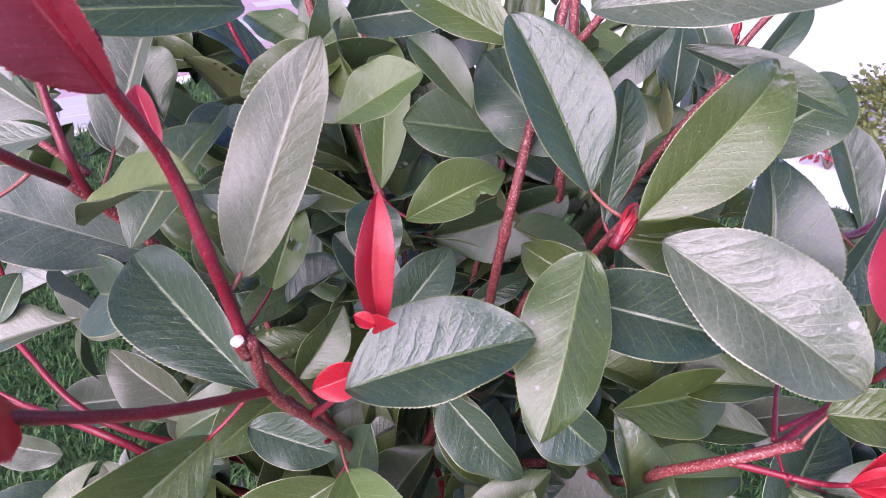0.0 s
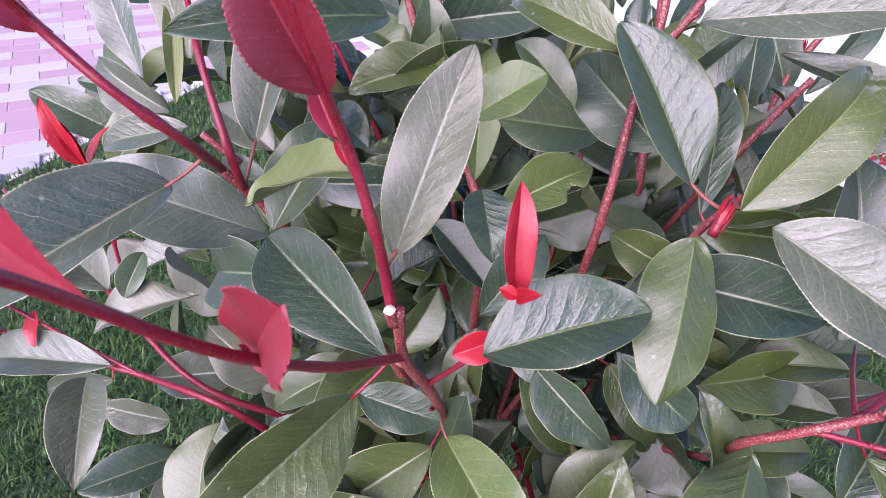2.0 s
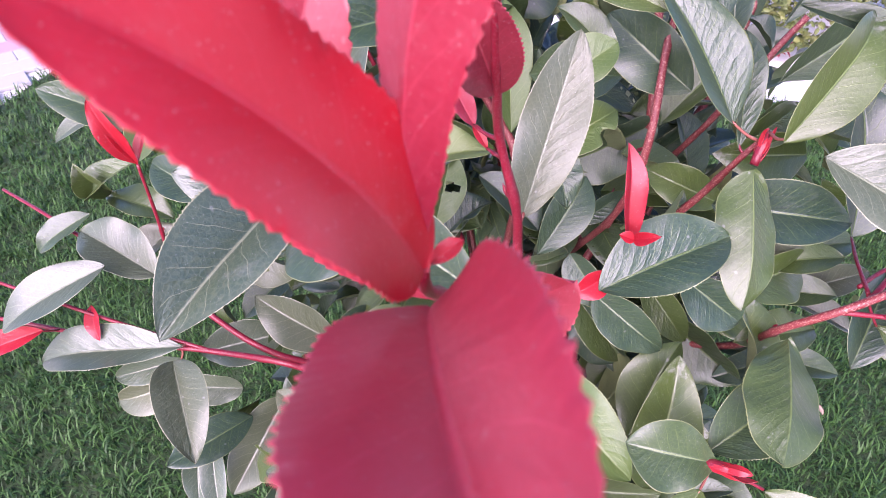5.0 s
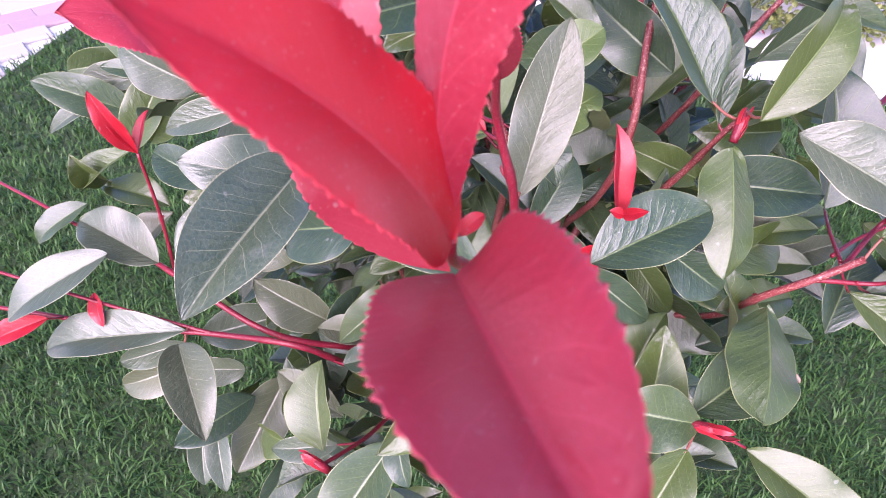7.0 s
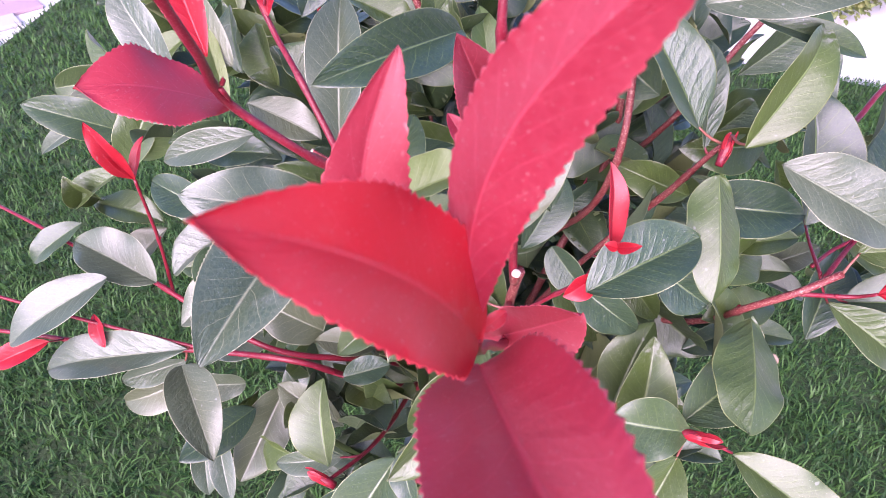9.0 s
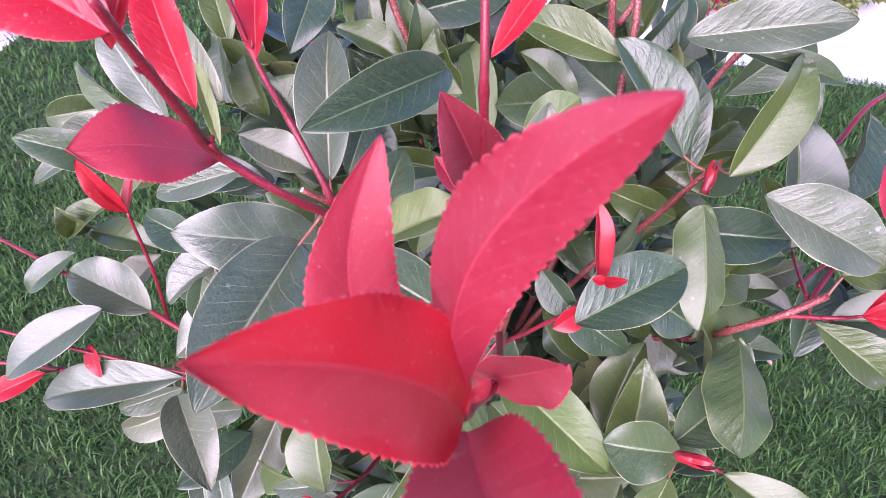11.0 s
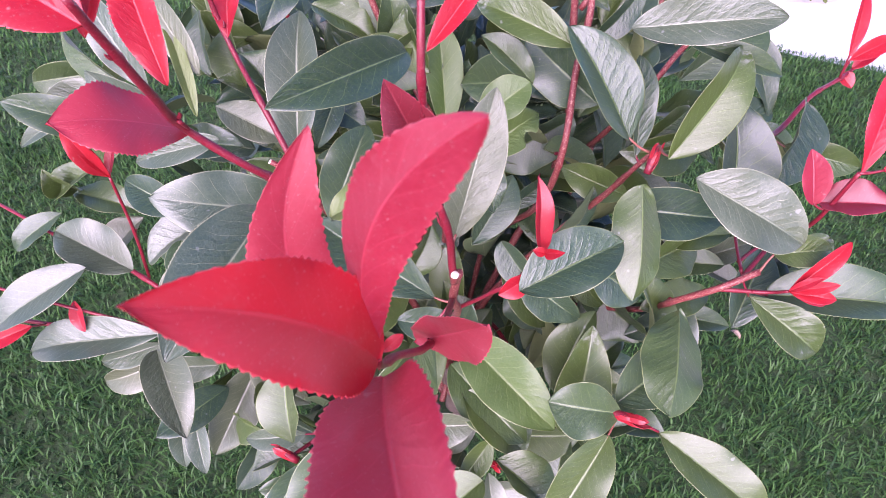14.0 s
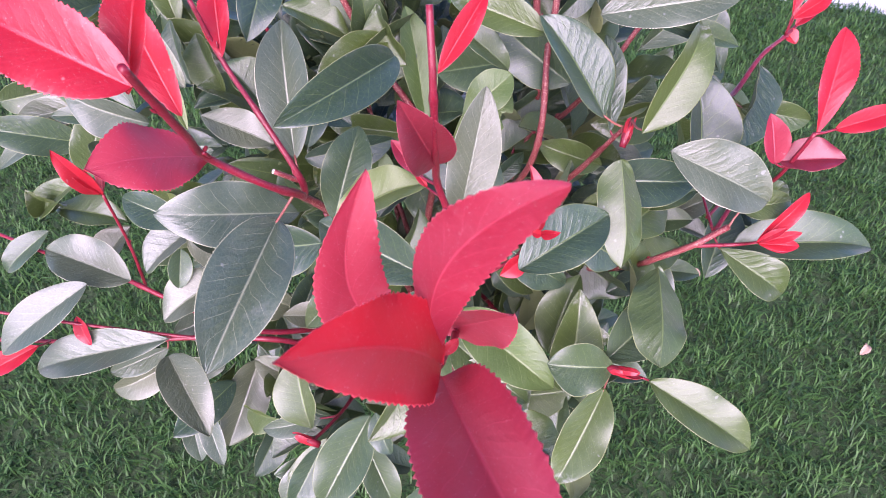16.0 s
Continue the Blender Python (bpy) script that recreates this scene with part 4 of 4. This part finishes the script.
leaf((-0.1078, 0.3057, 0.6316), (-0.1603, 0.2847, 0.6092), 0.0303, (-0.15, -0.51, 0.84), widest=0.42)
leaf((0.0573, 0.2630, 0.6423), (0.0750, 0.2514, 0.6245), 0.0131, (0.01, -0.84, 0.55), widest=0.62, stalk=(0.0723, 0.2605, 0.6177))
leaf((0.0205, 0.2541, 0.6204), (0.0704, 0.2488, 0.6204), 0.0254, (-0.10, -0.92, 0.39), widest=0.46)
leaf((0.0768, 0.2711, 0.6915), (0.1154, 0.2637, 0.6800), 0.0205, (0.17, -0.45, 0.87), widest=0.51)
leaf((0.1374, 0.3056, 0.6711), (0.1804, 0.2955, 0.6556), 0.0276, (-0.25, -0.97, -0.05), widest=0.48)
leaf((0.1461, 0.2714, 0.6408), (0.1902, 0.2776, 0.6648), 0.0275, (-0.32, -0.60, 0.74), "pale", widest=0.50)
leaf((-0.0356, 0.2665, 0.5613), (-0.0051, 0.2869, 0.6057), 0.0372, (-0.59, -0.50, 0.63), widest=0.50)
leaf((-0.2269, 0.3314, 0.7005), (-0.1733, 0.3082, 0.6752), 0.0440, (-0.48, -0.84, -0.24), "pale", widest=0.46)
leaf((-0.1615, 0.3291, 0.5800), (-0.2214, 0.3460, 0.6232), 0.0377, (0.05, -0.90, 0.42), "pale", widest=0.53, fold=0.80)
leaf((-0.3194, 0.3965, 0.6204), (-0.2832, 0.4111, 0.6499), 0.0306, (-0.45, -0.45, 0.77), "pale", widest=0.48)
leaf((-0.2576, 0.3892, 0.6162), (-0.2419, 0.3605, 0.5720), 0.0261, (-0.78, -0.61, 0.12), widest=0.51)
leaf((-0.2763, 0.3533, 0.5610), (-0.2071, 0.3587, 0.5694), 0.0381, (-0.03, -0.73, 0.68), "pale", widest=0.53)
leaf((-0.3556, 0.5020, 0.7359), (-0.2937, 0.4923, 0.7447), 0.0318, (-0.19, -0.94, 0.28), widest=0.48)
leaf((-0.1172, 0.4072, 0.8285), (-0.0758, 0.3769, 0.8147), 0.0280, (0.07, -0.33, 0.94), widest=0.50)
leaf((-0.0547, 0.3545, 0.8194), (-0.1090, 0.3443, 0.8052), 0.0286, (-0.05, -0.71, 0.71), widest=0.46)
leaf((-0.0451, 0.3374, 0.8064), (-0.0592, 0.3680, 0.8384), 0.0318, (-0.85, -0.52, 0.12), widest=0.50)
leaf((0.0550, 0.2819, 0.8043), (0.0159, 0.3235, 0.8354), 0.0377, (-0.54, -0.77, 0.35), widest=0.50)
leaf((-0.0906, 0.3591, 0.7960), (-0.0264, 0.3698, 0.8224), 0.0456, (0.16, -0.99, 0.00), widest=0.52)
leaf((-0.0843, 0.1871, 0.8466), (-0.0930, 0.1973, 0.8625), 0.0092, (-0.00, -0.84, 0.54), "dark", widest=0.52, stalk=(-0.0770, 0.1713, 0.8491))
leaf((-0.0796, 0.1820, 0.8389), (-0.0847, 0.1877, 0.8476), 0.0042, (-0.00, -0.84, 0.54), "red", widest=0.55, stalk=(-0.0752, 0.1713, 0.8412))
leaf((-0.0494, 0.2041, 0.6175), (-0.0073, 0.1621, 0.5871), 0.0453, (0.29, -0.35, 0.89), widest=0.54)
leaf((-0.0477, 0.1415, 0.6016), (-0.0955, 0.1240, 0.5765), 0.0369, (-0.39, -0.21, 0.90), widest=0.42)
leaf((-0.0400, 0.1534, 0.5866), (-0.0424, 0.1216, 0.5571), 0.0206, (0.19, -0.68, 0.71), "pale", widest=0.51)
leaf((-0.0356, 0.1693, 0.6020), (-0.0617, 0.1517, 0.5810), 0.0197, (-0.08, -0.71, 0.70), widest=0.42)
leaf((-0.0356, 0.1511, 0.6079), (-0.0021, 0.1140, 0.5851), 0.0381, (0.44, -0.15, 0.89), widest=0.47)
leaf((-0.0356, 0.1998, 0.5840), (-0.0868, 0.1967, 0.5763), 0.0360, (0.06, -1.00, 0.03), "pale", widest=0.53)
leaf((0.0237, 0.1866, 0.5554), (-0.0114, 0.2061, 0.5718), 0.0237, (-0.30, -0.87, 0.38), widest=0.51)
leaf((0.0166, 0.1518, 0.5411), (0.0321, 0.1797, 0.5696), 0.0266, (-0.67, -0.31, 0.67), widest=0.47)
leaf((-0.2291, 0.3517, 0.8041), (-0.2594, 0.3885, 0.8603), 0.0260, (-0.2500, -0.7500, 0.6100), "pale", widest=0.57, fold=0.50)
leaf((-0.2027, 0.3320, 0.7853), (-0.2408, 0.3291, 0.7808), 0.0157, (0.00, -0.84, 0.54), widest=0.42)
leaf((-0.2295, 0.3769, 0.7738), (-0.2786, 0.3904, 0.8018), 0.0313, (-0.15, -0.97, 0.20), "pale", widest=0.42)
leaf((-0.1470, 0.3360, 0.7915), (-0.1671, 0.3574, 0.8243), 0.0311, (0.56, -0.49, 0.67), widest=0.62)
leaf((-0.1097, 0.3262, 0.8054), (-0.1271, 0.3047, 0.7799), 0.0188, (-0.02, -0.76, 0.65), widest=0.42)
leaf((0.1459, 0.3396, 0.7754), (0.2142, 0.3516, 0.8154), 0.0398, (-0.08, -0.91, 0.41), widest=0.62)
leaf((0.1717, 0.3941, 0.7708), (0.1555, 0.4089, 0.7934), 0.0212, (0.50, -0.52, 0.70), widest=0.62)
leaf((0.0020, 0.2424, 0.6934), (0.0409, 0.2173, 0.6637), 0.0286, (-0.26, -0.88, 0.40), widest=0.42)
leaf((-0.2303, 0.2845, 0.5922), (-0.2762, 0.2849, 0.6026), 0.0234, (0.11, -0.86, 0.50), "pale", widest=0.44)

leaf((-0.2426, 0.3835, 0.7804), (-0.2909, 0.3874, 0.7885), 0.0160, (0.50, -0.74, 0.71), widest=0.5)
leaf((-0.1857, 0.3008, 0.7980), (-0.2447, 0.3113, 0.7807), 0.0200, (0.46, -0.73, 0.77), "pale", widest=0.5)
leaf((-0.1994, 0.3216, 0.8019), (-0.2102, 0.3674, 0.8530), 0.0110, (0.44, -0.77, 0.70), "lime", widest=0.5)
leaf((-0.1938, 0.3401, 0.8209), (-0.2193, 0.3796, 0.8630), 0.0210, (-0.2500, -0.7500, 0.6100), "pale", widest=0.5, fold=0.50)

# the mass of older leaves inside the shrub
inner = np.random.default_rng(21)


def inner_leaf(r):
    """A place on the shrub's inner mass, with the way its leaf grows and looks."""
    while True:
        d = r.normal(size=3)
        d /= np.linalg.norm(d)
        if d[2] > -0.75:
            break
    p = np.array(MASS_CENTRE) + d * np.array(MASS_SIZE) * r.uniform(0.72, 1.0)
    out = d * 0.8 + r.normal(size=3) * 0.45 + np.array((0, 0, 0.15))
    out /= np.linalg.norm(out)
    face = np.array((0, -0.35, 1.0)) + d * 0.4 + r.normal(size=3) * 0.4
    return p, out, face


MASS_CENTRE, MASS_SIZE = (0.0, 0.50, 0.60), (0.25, 0.21, 0.27)
for k in range(170):
    p, out, face = inner_leaf(inner)
    if k > 130:
        p = np.array((-0.05, 0.26, 0.50)) + (p - np.array(MASS_CENTRE)) * np.array((0.55, 0.40, 0.35))
    length = inner.uniform(0.05, 0.085)
    leaf(p, p + out * length, length * inner.uniform(0.40, 0.52), face, fold=inner.uniform(0.25, 0.75), bend=inner.uniform(-0.02, 0.1), widest=inner.uniform(0.45, 0.58), rows=39)
# leaves of the low front
for k in range(48):
    p, out, face = inner_leaf(inner)
    p = np.array((-0.03, 0.25, 0.46)) + (p - np.array(MASS_CENTRE)) * np.array((0.55, 0.40, 0.50))
    length = inner.uniform(0.05, 0.08)
    leaf(p, p + out * length, length * inner.uniform(0.40, 0.52), face, widest=inner.uniform(0.45, 0.58), rows=39)
# leaves of the far upper flank
for k in range(34):
    p, out, face = inner_leaf(inner)
    centre = (-0.1970, 0.4648, 0.7878) if k % 3 else (-0.2968, 0.4398, 0.6942)
    p = np.array(centre) + np.clip(inner.normal(size=3), -1.2, 1.2) * np.array((0.040, 0.030, 0.028))
    length = inner.uniform(0.05, 0.075)
    leaf(p, p + out * length, length * inner.uniform(0.40, 0.50), face + np.array((0, -0.5, 0)), "lime" if k % 7 == 0 else "green", widest=inner.uniform(0.48, 0.58), rows=39)
# leaves of the flank beside the cut branch
for k in range(26):
    p, out, face = inner_leaf(inner)
    p = np.array((0.1737, 0.2583, 0.6518) if k % 3 else (0.1761, 0.3268, 0.6973)) + inner.normal(size=3) * np.array((0.032, 0.028, 0.026))
    length = inner.uniform(0.05, 0.075)
    leaf(p, p + out * length, length * inner.uniform(0.40, 0.50), face + np.array((0, -0.4, 0)), widest=inner.uniform(0.48, 0.58), rows=39)
# leaves of the low flank over the lawn
for k in range(22):
    p, out, face = inner_leaf(inner)
    p = np.array((-0.1965, 0.3220, 0.5500) if k % 2 else (-0.1607, 0.2671, 0.5244)) + np.clip(inner.normal(size=3), -1.3, 1.3) * np.array((0.026, 0.026, 0.026))
    length = inner.uniform(0.05, 0.07)
    leaf(p, p + out * length, length * inner.uniform(0.42, 0.52), face + np.array((-0.2, -0.4, 0)), "pale" if k % 5 == 0 else "green", widest=inner.uniform(0.48, 0.58), rows=39)
verts, faces, uvs, slots, count = [], [], [], [], 0
for k in range(620):
    p, out, face = inner_leaf(inner)
    p = np.array(MASS_CENTRE) + (p - np.array(MASS_CENTRE)) * inner.uniform(0.35, 0.92) - shrub_foot
    length = inner.uniform(0.05, 0.08)
    a, b, c, d = blade(p, p + out * length, length * 0.46, face, inner.uniform(0.2, 0.7), 0.05, 0.52, 12, 4, False, inner)
    verts.append(a)
    faces += [tuple(i + count for i in f) for f in b]
    uvs.append(c)
    slots += d
    count += len(a)
tagged(mesh_object("inner_leaves", np.vstack(verts), faces, [GREEN, UNDER], shrub, np.vstack(uvs), slots, "dense shaded green leaves inside the shrub"), kind="stuff")
for k in range(14):
    p, out, face = inner_leaf(inner)
    end = np.array(MASS_CENTRE) + (p - np.array(MASS_CENTRE)) * 0.9
    root = np.array((-0.03, 0.32, 0.45)) + inner.normal(size=3) * 0.01
    stem("twig", [root, root * 0.5 + end * 0.5 + np.array((0, 0, -0.03)), end], [0.0032, 0.0025, 0.0018], OLD)

# ---- the ground ----
def flat_noise_material(name, a, b, scale, rough, relief):
    m, tree, bsdf = material(name)
    n = noise_tex(tree, scale, 5.0, 0.6)
    tree.links.new(blend(tree, n, a, b), bsdf.inputs["Base Color"])
    bsdf.inputs["Roughness"].default_value = rough
    bump(tree, bsdf, n, 0.8, relief)
    return m


SOIL = flat_noise_material("lawn_soil", (0.014, 0.034, 0.010), (0.035, 0.065, 0.020), 45.0, 0.95, 0.01)
JOINT = flat_noise_material("paving_sand", (0.60, 0.58, 0.57), (0.70, 0.68, 0.67), 90.0, 0.95, 0.002)
gx, gy = 60.0, 60.0
ground = mesh_object("ground", [(-gx, -gy, -0.012), (gx, -gy, -0.012), (gx, gy, -0.012), (-gx, gy, -0.012)], [(0, 1, 2, 3)], [JOINT], smooth=False)
tagged(ground, "sandy bed of the pale paving", "ground", kind="structure")
# The lawn is a corner plot: its two edges meet behind the shrub.
# Behind the camera it is carried on unseen, added to cut bounced light.
LAWN = [(-4.85, -8.4), (3.6, -8.4), (3.6, -0.08), (1.67, 1.27), (1.1, 1.67), (-0.82, 3.02), (-1.0, 2.6), (-1.32, 1.69)]
lawn = mesh_object("lawn_ground", [(x, y, 0.0) for x, y in LAWN] + [(x, y, -0.02) for x, y in LAWN],
                   [tuple(range(8))] + [(i, i + 8, (i + 1) % 8 + 8, (i + 1) % 8) for i in range(8)], [SOIL], smooth=False)
tagged(lawn, "dark mossy soil under the mown lawn", "lawn", kind="structure")


def in_lawn(x, y, grow=0.0):
    inside = np.ones(len(x), bool)
    for (ax, ay), (bx, by) in (((-4.85, -8.4), (-1.32, 1.69)), ((-1.32, 1.69), (-0.82, 3.02)), ((-0.82, 3.02), (1.67, 1.27)), ((1.67, 1.27), (3.6, -0.08))):
        l = math.hypot(bx - ax, by - ay)
        inside &= ((bx - ax) * (y - ay) - (by - ay) * (x - ax)) / l < grow
    return inside


m, tree, bsdf = material("grass_blade")
geo = tree.nodes.new("ShaderNodeNewGeometry")
patch = noise_tex(tree, 9.0, 3.0)
tone = calc(tree, "ADD", calc(tree, "MULTIPLY", geo.outputs["Random Per Island"], 0.75), calc(tree, "MULTIPLY", patch, 0.35))
tree.links.new(blend(tree, tone, (0.005, 0.028, 0.007), (0.060, 0.138, 0.034)), bsdf.inputs["Base Color"])
bsdf.inputs["Roughness"].default_value = 0.45
bsdf.inputs["Specular IOR Level"].default_value = 0.2
GRASS = m


def grass(count, x0, x1, y0, y1, tall, wide, seed, name, label):
    g = np.random.default_rng(seed)
    x, y = g.uniform(x0, x1, count), g.uniform(y0, y1, count)
    ok = in_lawn(x, y, 0.02)
    x, y = x[ok], y[ok]
    n = len(x)
    clump = np.sin(x * 31 + np.sin(y * 17) * 2) * np.sin(y * 27 + np.sin(x * 13) * 2)
    h = tall * g.uniform(0.45, 1.15, n) * (1 + 0.45 * clump)
    w = wide * g.uniform(0.6, 1.3, n)
    az = g.uniform(0, 2 * math.pi, n)
    lean = g.uniform(0.1, 1.7, n)
    d = np.stack([np.cos(az), np.sin(az)], 1)
    s = np.stack([-np.sin(az), np.cos(az)], 1)
    verts = np.zeros((n, 5, 3))
    p = np.stack([x, y], 1)
    for k, (f, ww) in enumerate(((0.0, 1.0), (0.55, 0.85))):
        reach = (d.T * h * f * f * lean).T
        verts[:, 2 * k, :2] = p + reach - (s.T * w * ww / 2).T
        verts[:, 2 * k + 1, :2] = p + reach + (s.T * w * ww / 2).T
        verts[:, 2 * k, 2] = verts[:, 2 * k + 1, 2] = h * f * (1 - 0.12 * lean) - 0.002
    verts[:, 4, :2] = p + (d.T * h * lean * 0.95).T
    verts[:, 4, 2] = h * (1 - 0.42 * lean)
    base = np.arange(n)[:, None] * 5
    quads = (base + np.array([0, 1, 3, 2])).tolist()
    tris = (base + np.array([2, 3, 4])).tolist()
    me = bpy.data.meshes.new(name)
    me.from_pydata(verts.reshape(-1, 3).tolist(), [], quads + tris)
    me.materials.append(GRASS)
    me.polygons.foreach_set("use_smooth", [True] * len(me.polygons))
    return tagged(new(name, me), label, "grass", kind="stuff")


grass(150000, -1.75, 2.2, 0.1, 1.5, 0.030, 0.0028, 3, "grass", "short mown green lawn grass round the shrub")
grass(62000, -1.5, 2.2, 1.5, 3.0, 0.034, 0.0036, 4, "far_grass", "mown lawn grass running to the edge of the paving")
grass(110000, -2.75, 3.6, -2.4, 0.1, 0.036, 0.0050, 5, "near_grass", "mown lawn grass below the camera")


grass(16000, 2.2, 3.6, 0.1, 1.2, 0.036, 0.0050, 6, "side_grass", "mown lawn grass beside the pale path")


# dry leaves dropped on the lawn
DRY = leaf_material("dry_leaf", (0.26, 0.17, 0.12), (0.38, 0.28, 0.21), (0.30, 0.20, 0.15), (0.40, 0.31, 0.24), (0.5, 0.36, 0.25), (0.5, 0.36, 0.26), 0.7, 0.0006, 0.1, (0.5, 0.3, 0.2), 0.0, 0.3)
for x, y, turn, size in ((0.76, 0.33, 0.4, 0.030), (0.59, 0.58, 2.0, 0.022)):
    v, f, c, q = blade((0, 0, 0.006), (size * math.cos(turn), size * math.sin(turn), 0.012), size * 0.5, (0.2, -0.3, 1.0), 0.6, 0.15, 0.5, 18, 6, False, rng, curl=0.4)
    scrap = mesh_object("dry_leaf", v, f, [DRY, DRY], None, c, q)
    scrap.location = (x, y, 0.020)
    tagged(scrap, "curled dry pinkish leaf lying on the lawn", "leaf", group="dry leaves on the lawn")

# ---- what stands beyond the lawn ----
BOX = leaf_material("box_leaf", (0.05, 0.08, 0.012), (0.13, 0.15, 0.025), (0.06, 0.10, 0.015), (0.16, 0.17, 0.03), (0.15, 0.16, 0.05), (0.16, 0.17, 0.06), 0.6, 0.0002, 0.12, (0.3, 0.35, 0.05))


def low_bush(name, centre, size, count, leaf_size, mats, seed, label):
    r = np.random.default_rng(seed)
    root = tagged(new(name), label, "shrub")
    root.location = (centre[0], centre[1], 0.0)
    for k in range(7):
        end = np.array((r.uniform(-0.6, 0.6) * size[0], r.uniform(-0.6, 0.6) * size[1], centre[2] + r.uniform(-0.2, 0.5) * size[2]))
        v, f = tube([(0, 0, -0.01), end * 0.5, end], [0.008, 0.005, 0.003], sides=6, step=0.02)
        mesh_object("branch", v, f, [WOOD], root)
    verts, faces, uvs, slots, at = [], [], [], [], 0
    for k in range(count):
        d = r.normal(size=3)
        d /= np.linalg.norm(d)
        lump = 1 + 0.12 * math.sin(d[0] * 7 + seed) * math.sin(d[2] * 6 + 1) + 0.1 * math.sin(d[1] * 9)
        p = np.array((0, 0, centre[2])) + d * np.array(size) * lump * r.uniform(0.62, 1.0)
        if p[2] < 0.02:
            continue
        out = d + r.normal(size=3) * 0.7
        out /= np.linalg.norm(out)
        l = leaf_size * r.uniform(0.7, 1.3)
        a, b, c, s = blade(p, p + out * l, l * 0.55, d + np.array((0, 0, 0.8)) + r.normal(size=3) * 0.3, 0.3, 0.05, 0.5, 4, 2, False, r)
        verts.append(a)
        faces += [tuple(i + at for i in q) for q in b]
        uvs.append(c)
        slots += s
        at += len(a)
    tagged(mesh_object("foliage", np.vstack(verts), faces, mats, root, np.vstack(uvs), slots), kind="stuff")


low_bush("box_shrub", (1.62, 2.14, 0.07), (0.44, 0.36, 0.14), 5200, 0.026, [BOX, BOX], 31, "rounded yellow-green clipped shrub beyond the pale path")
low_bush("red_shrub", (1.20, 1.98, 0.03), (0.08, 0.05, 0.05), 110, 0.026, [RED_UNDER, RED_UNDER], 32, "low crimson-leaved shrub beside the pale path")

# ---- the paving, laid last ----
def paver_material(name, a, b):
    m, tree, bsdf = material(name)
    info = tree.nodes.new("ShaderNodeObjectInfo")
    n = noise_tex(tree, 60.0, 5.0, 0.7)
    tone = calc(tree, "ADD", calc(tree, "MULTIPLY", info.outputs["Random"], 0.5), calc(tree, "MULTIPLY", n, 0.6))
    tree.links.new(blend(tree, tone, a, b), bsdf.inputs["Base Color"])
    bsdf.inputs["Roughness"].default_value = 0.85
    bump(tree, bsdf, n, 0.5, 0.002)
    return m


PINK = paver_material("pink_paver", (0.29, 0.20, 0.225), (0.36, 0.26, 0.285))
WHITE = paver_material("white_paver", (0.31, 0.31, 0.315), (0.38, 0.38, 0.385))
pavement = tagged(new("pavement"), "pink and white block paving beyond the lawn", "pavement", kind="structure")


def paver_mesh(mat, lx, ly):
    bev, hx, hy = 0.002, lx / 2 - 0.0008, ly / 2 - 0.0008
    verts = [(sx * hx, sy * hy, -0.01) for sx, sy in ((-1, -1), (1, -1), (1, 1), (-1, 1))]
    verts += [(sx * hx, sy * hy, 0.0) for sx, sy in ((-1, -1), (1, -1), (1, 1), (-1, 1))]
    verts += [(sx * (hx - bev), sy * (hy - bev), 0.0015) for sx, sy in ((-1, -1), (1, -1), (1, 1), (-1, 1))]
    faces = [(8, 9, 10, 11)]
    for i in range(4):
        j = (i + 1) % 4
        faces += [(i, j, j + 4, i + 4), (i + 4, j + 4, j + 8, i + 8)]
    me = bpy.data.meshes.new("paver")
    me.from_pydata(verts, [], faces)
    me.materials.append(mat)
    return me


def lay(x0, x1, y0, y1, angle, white_share, limit, seed):
    """Blocks of 0.1 by 0.2 m in zigzag courses, turned by angle, wherever the lawn is not."""
    g = random.Random(seed)
    pink, white = paver_mesh(PINK, 0.2, 0.1), paver_mesh(WHITE, 0.2, 0.1)
    c, s = math.cos(angle), math.sin(angle)
    spots = []
    for i in range(-70, 70):
        for j in range(-70, 70):
            px, py = i * 0.2 + (j % 2) * 0.1, j * 0.1
            x, y = c * px - s * py, s * px + c * py
            if x0 < x < x1 and y0 < y < y1 and not in_lawn(np.array([x]), np.array([y]), 0.06)[0]:
                band = (i + j // 2) % 4
                spots.append((x, y, white if band < 2 or g.random() < white_share else pink))
    spots.sort(key=lambda p: p[0] ** 2 + p[1] ** 2)
    for x, y, me in spots[:limit]:
        ob = new("paver", me)
        ob.matrix_world = pose(x, y, g.uniform(-0.001, 0.001), g.uniform(-0.4, 0.4), g.uniform(-0.4, 0.4), math.degrees(angle))
        ob.parent = pavement


lay(-3.4, -0.6, 1.0, 5.0, 0.5, 0.12, 300, 5)
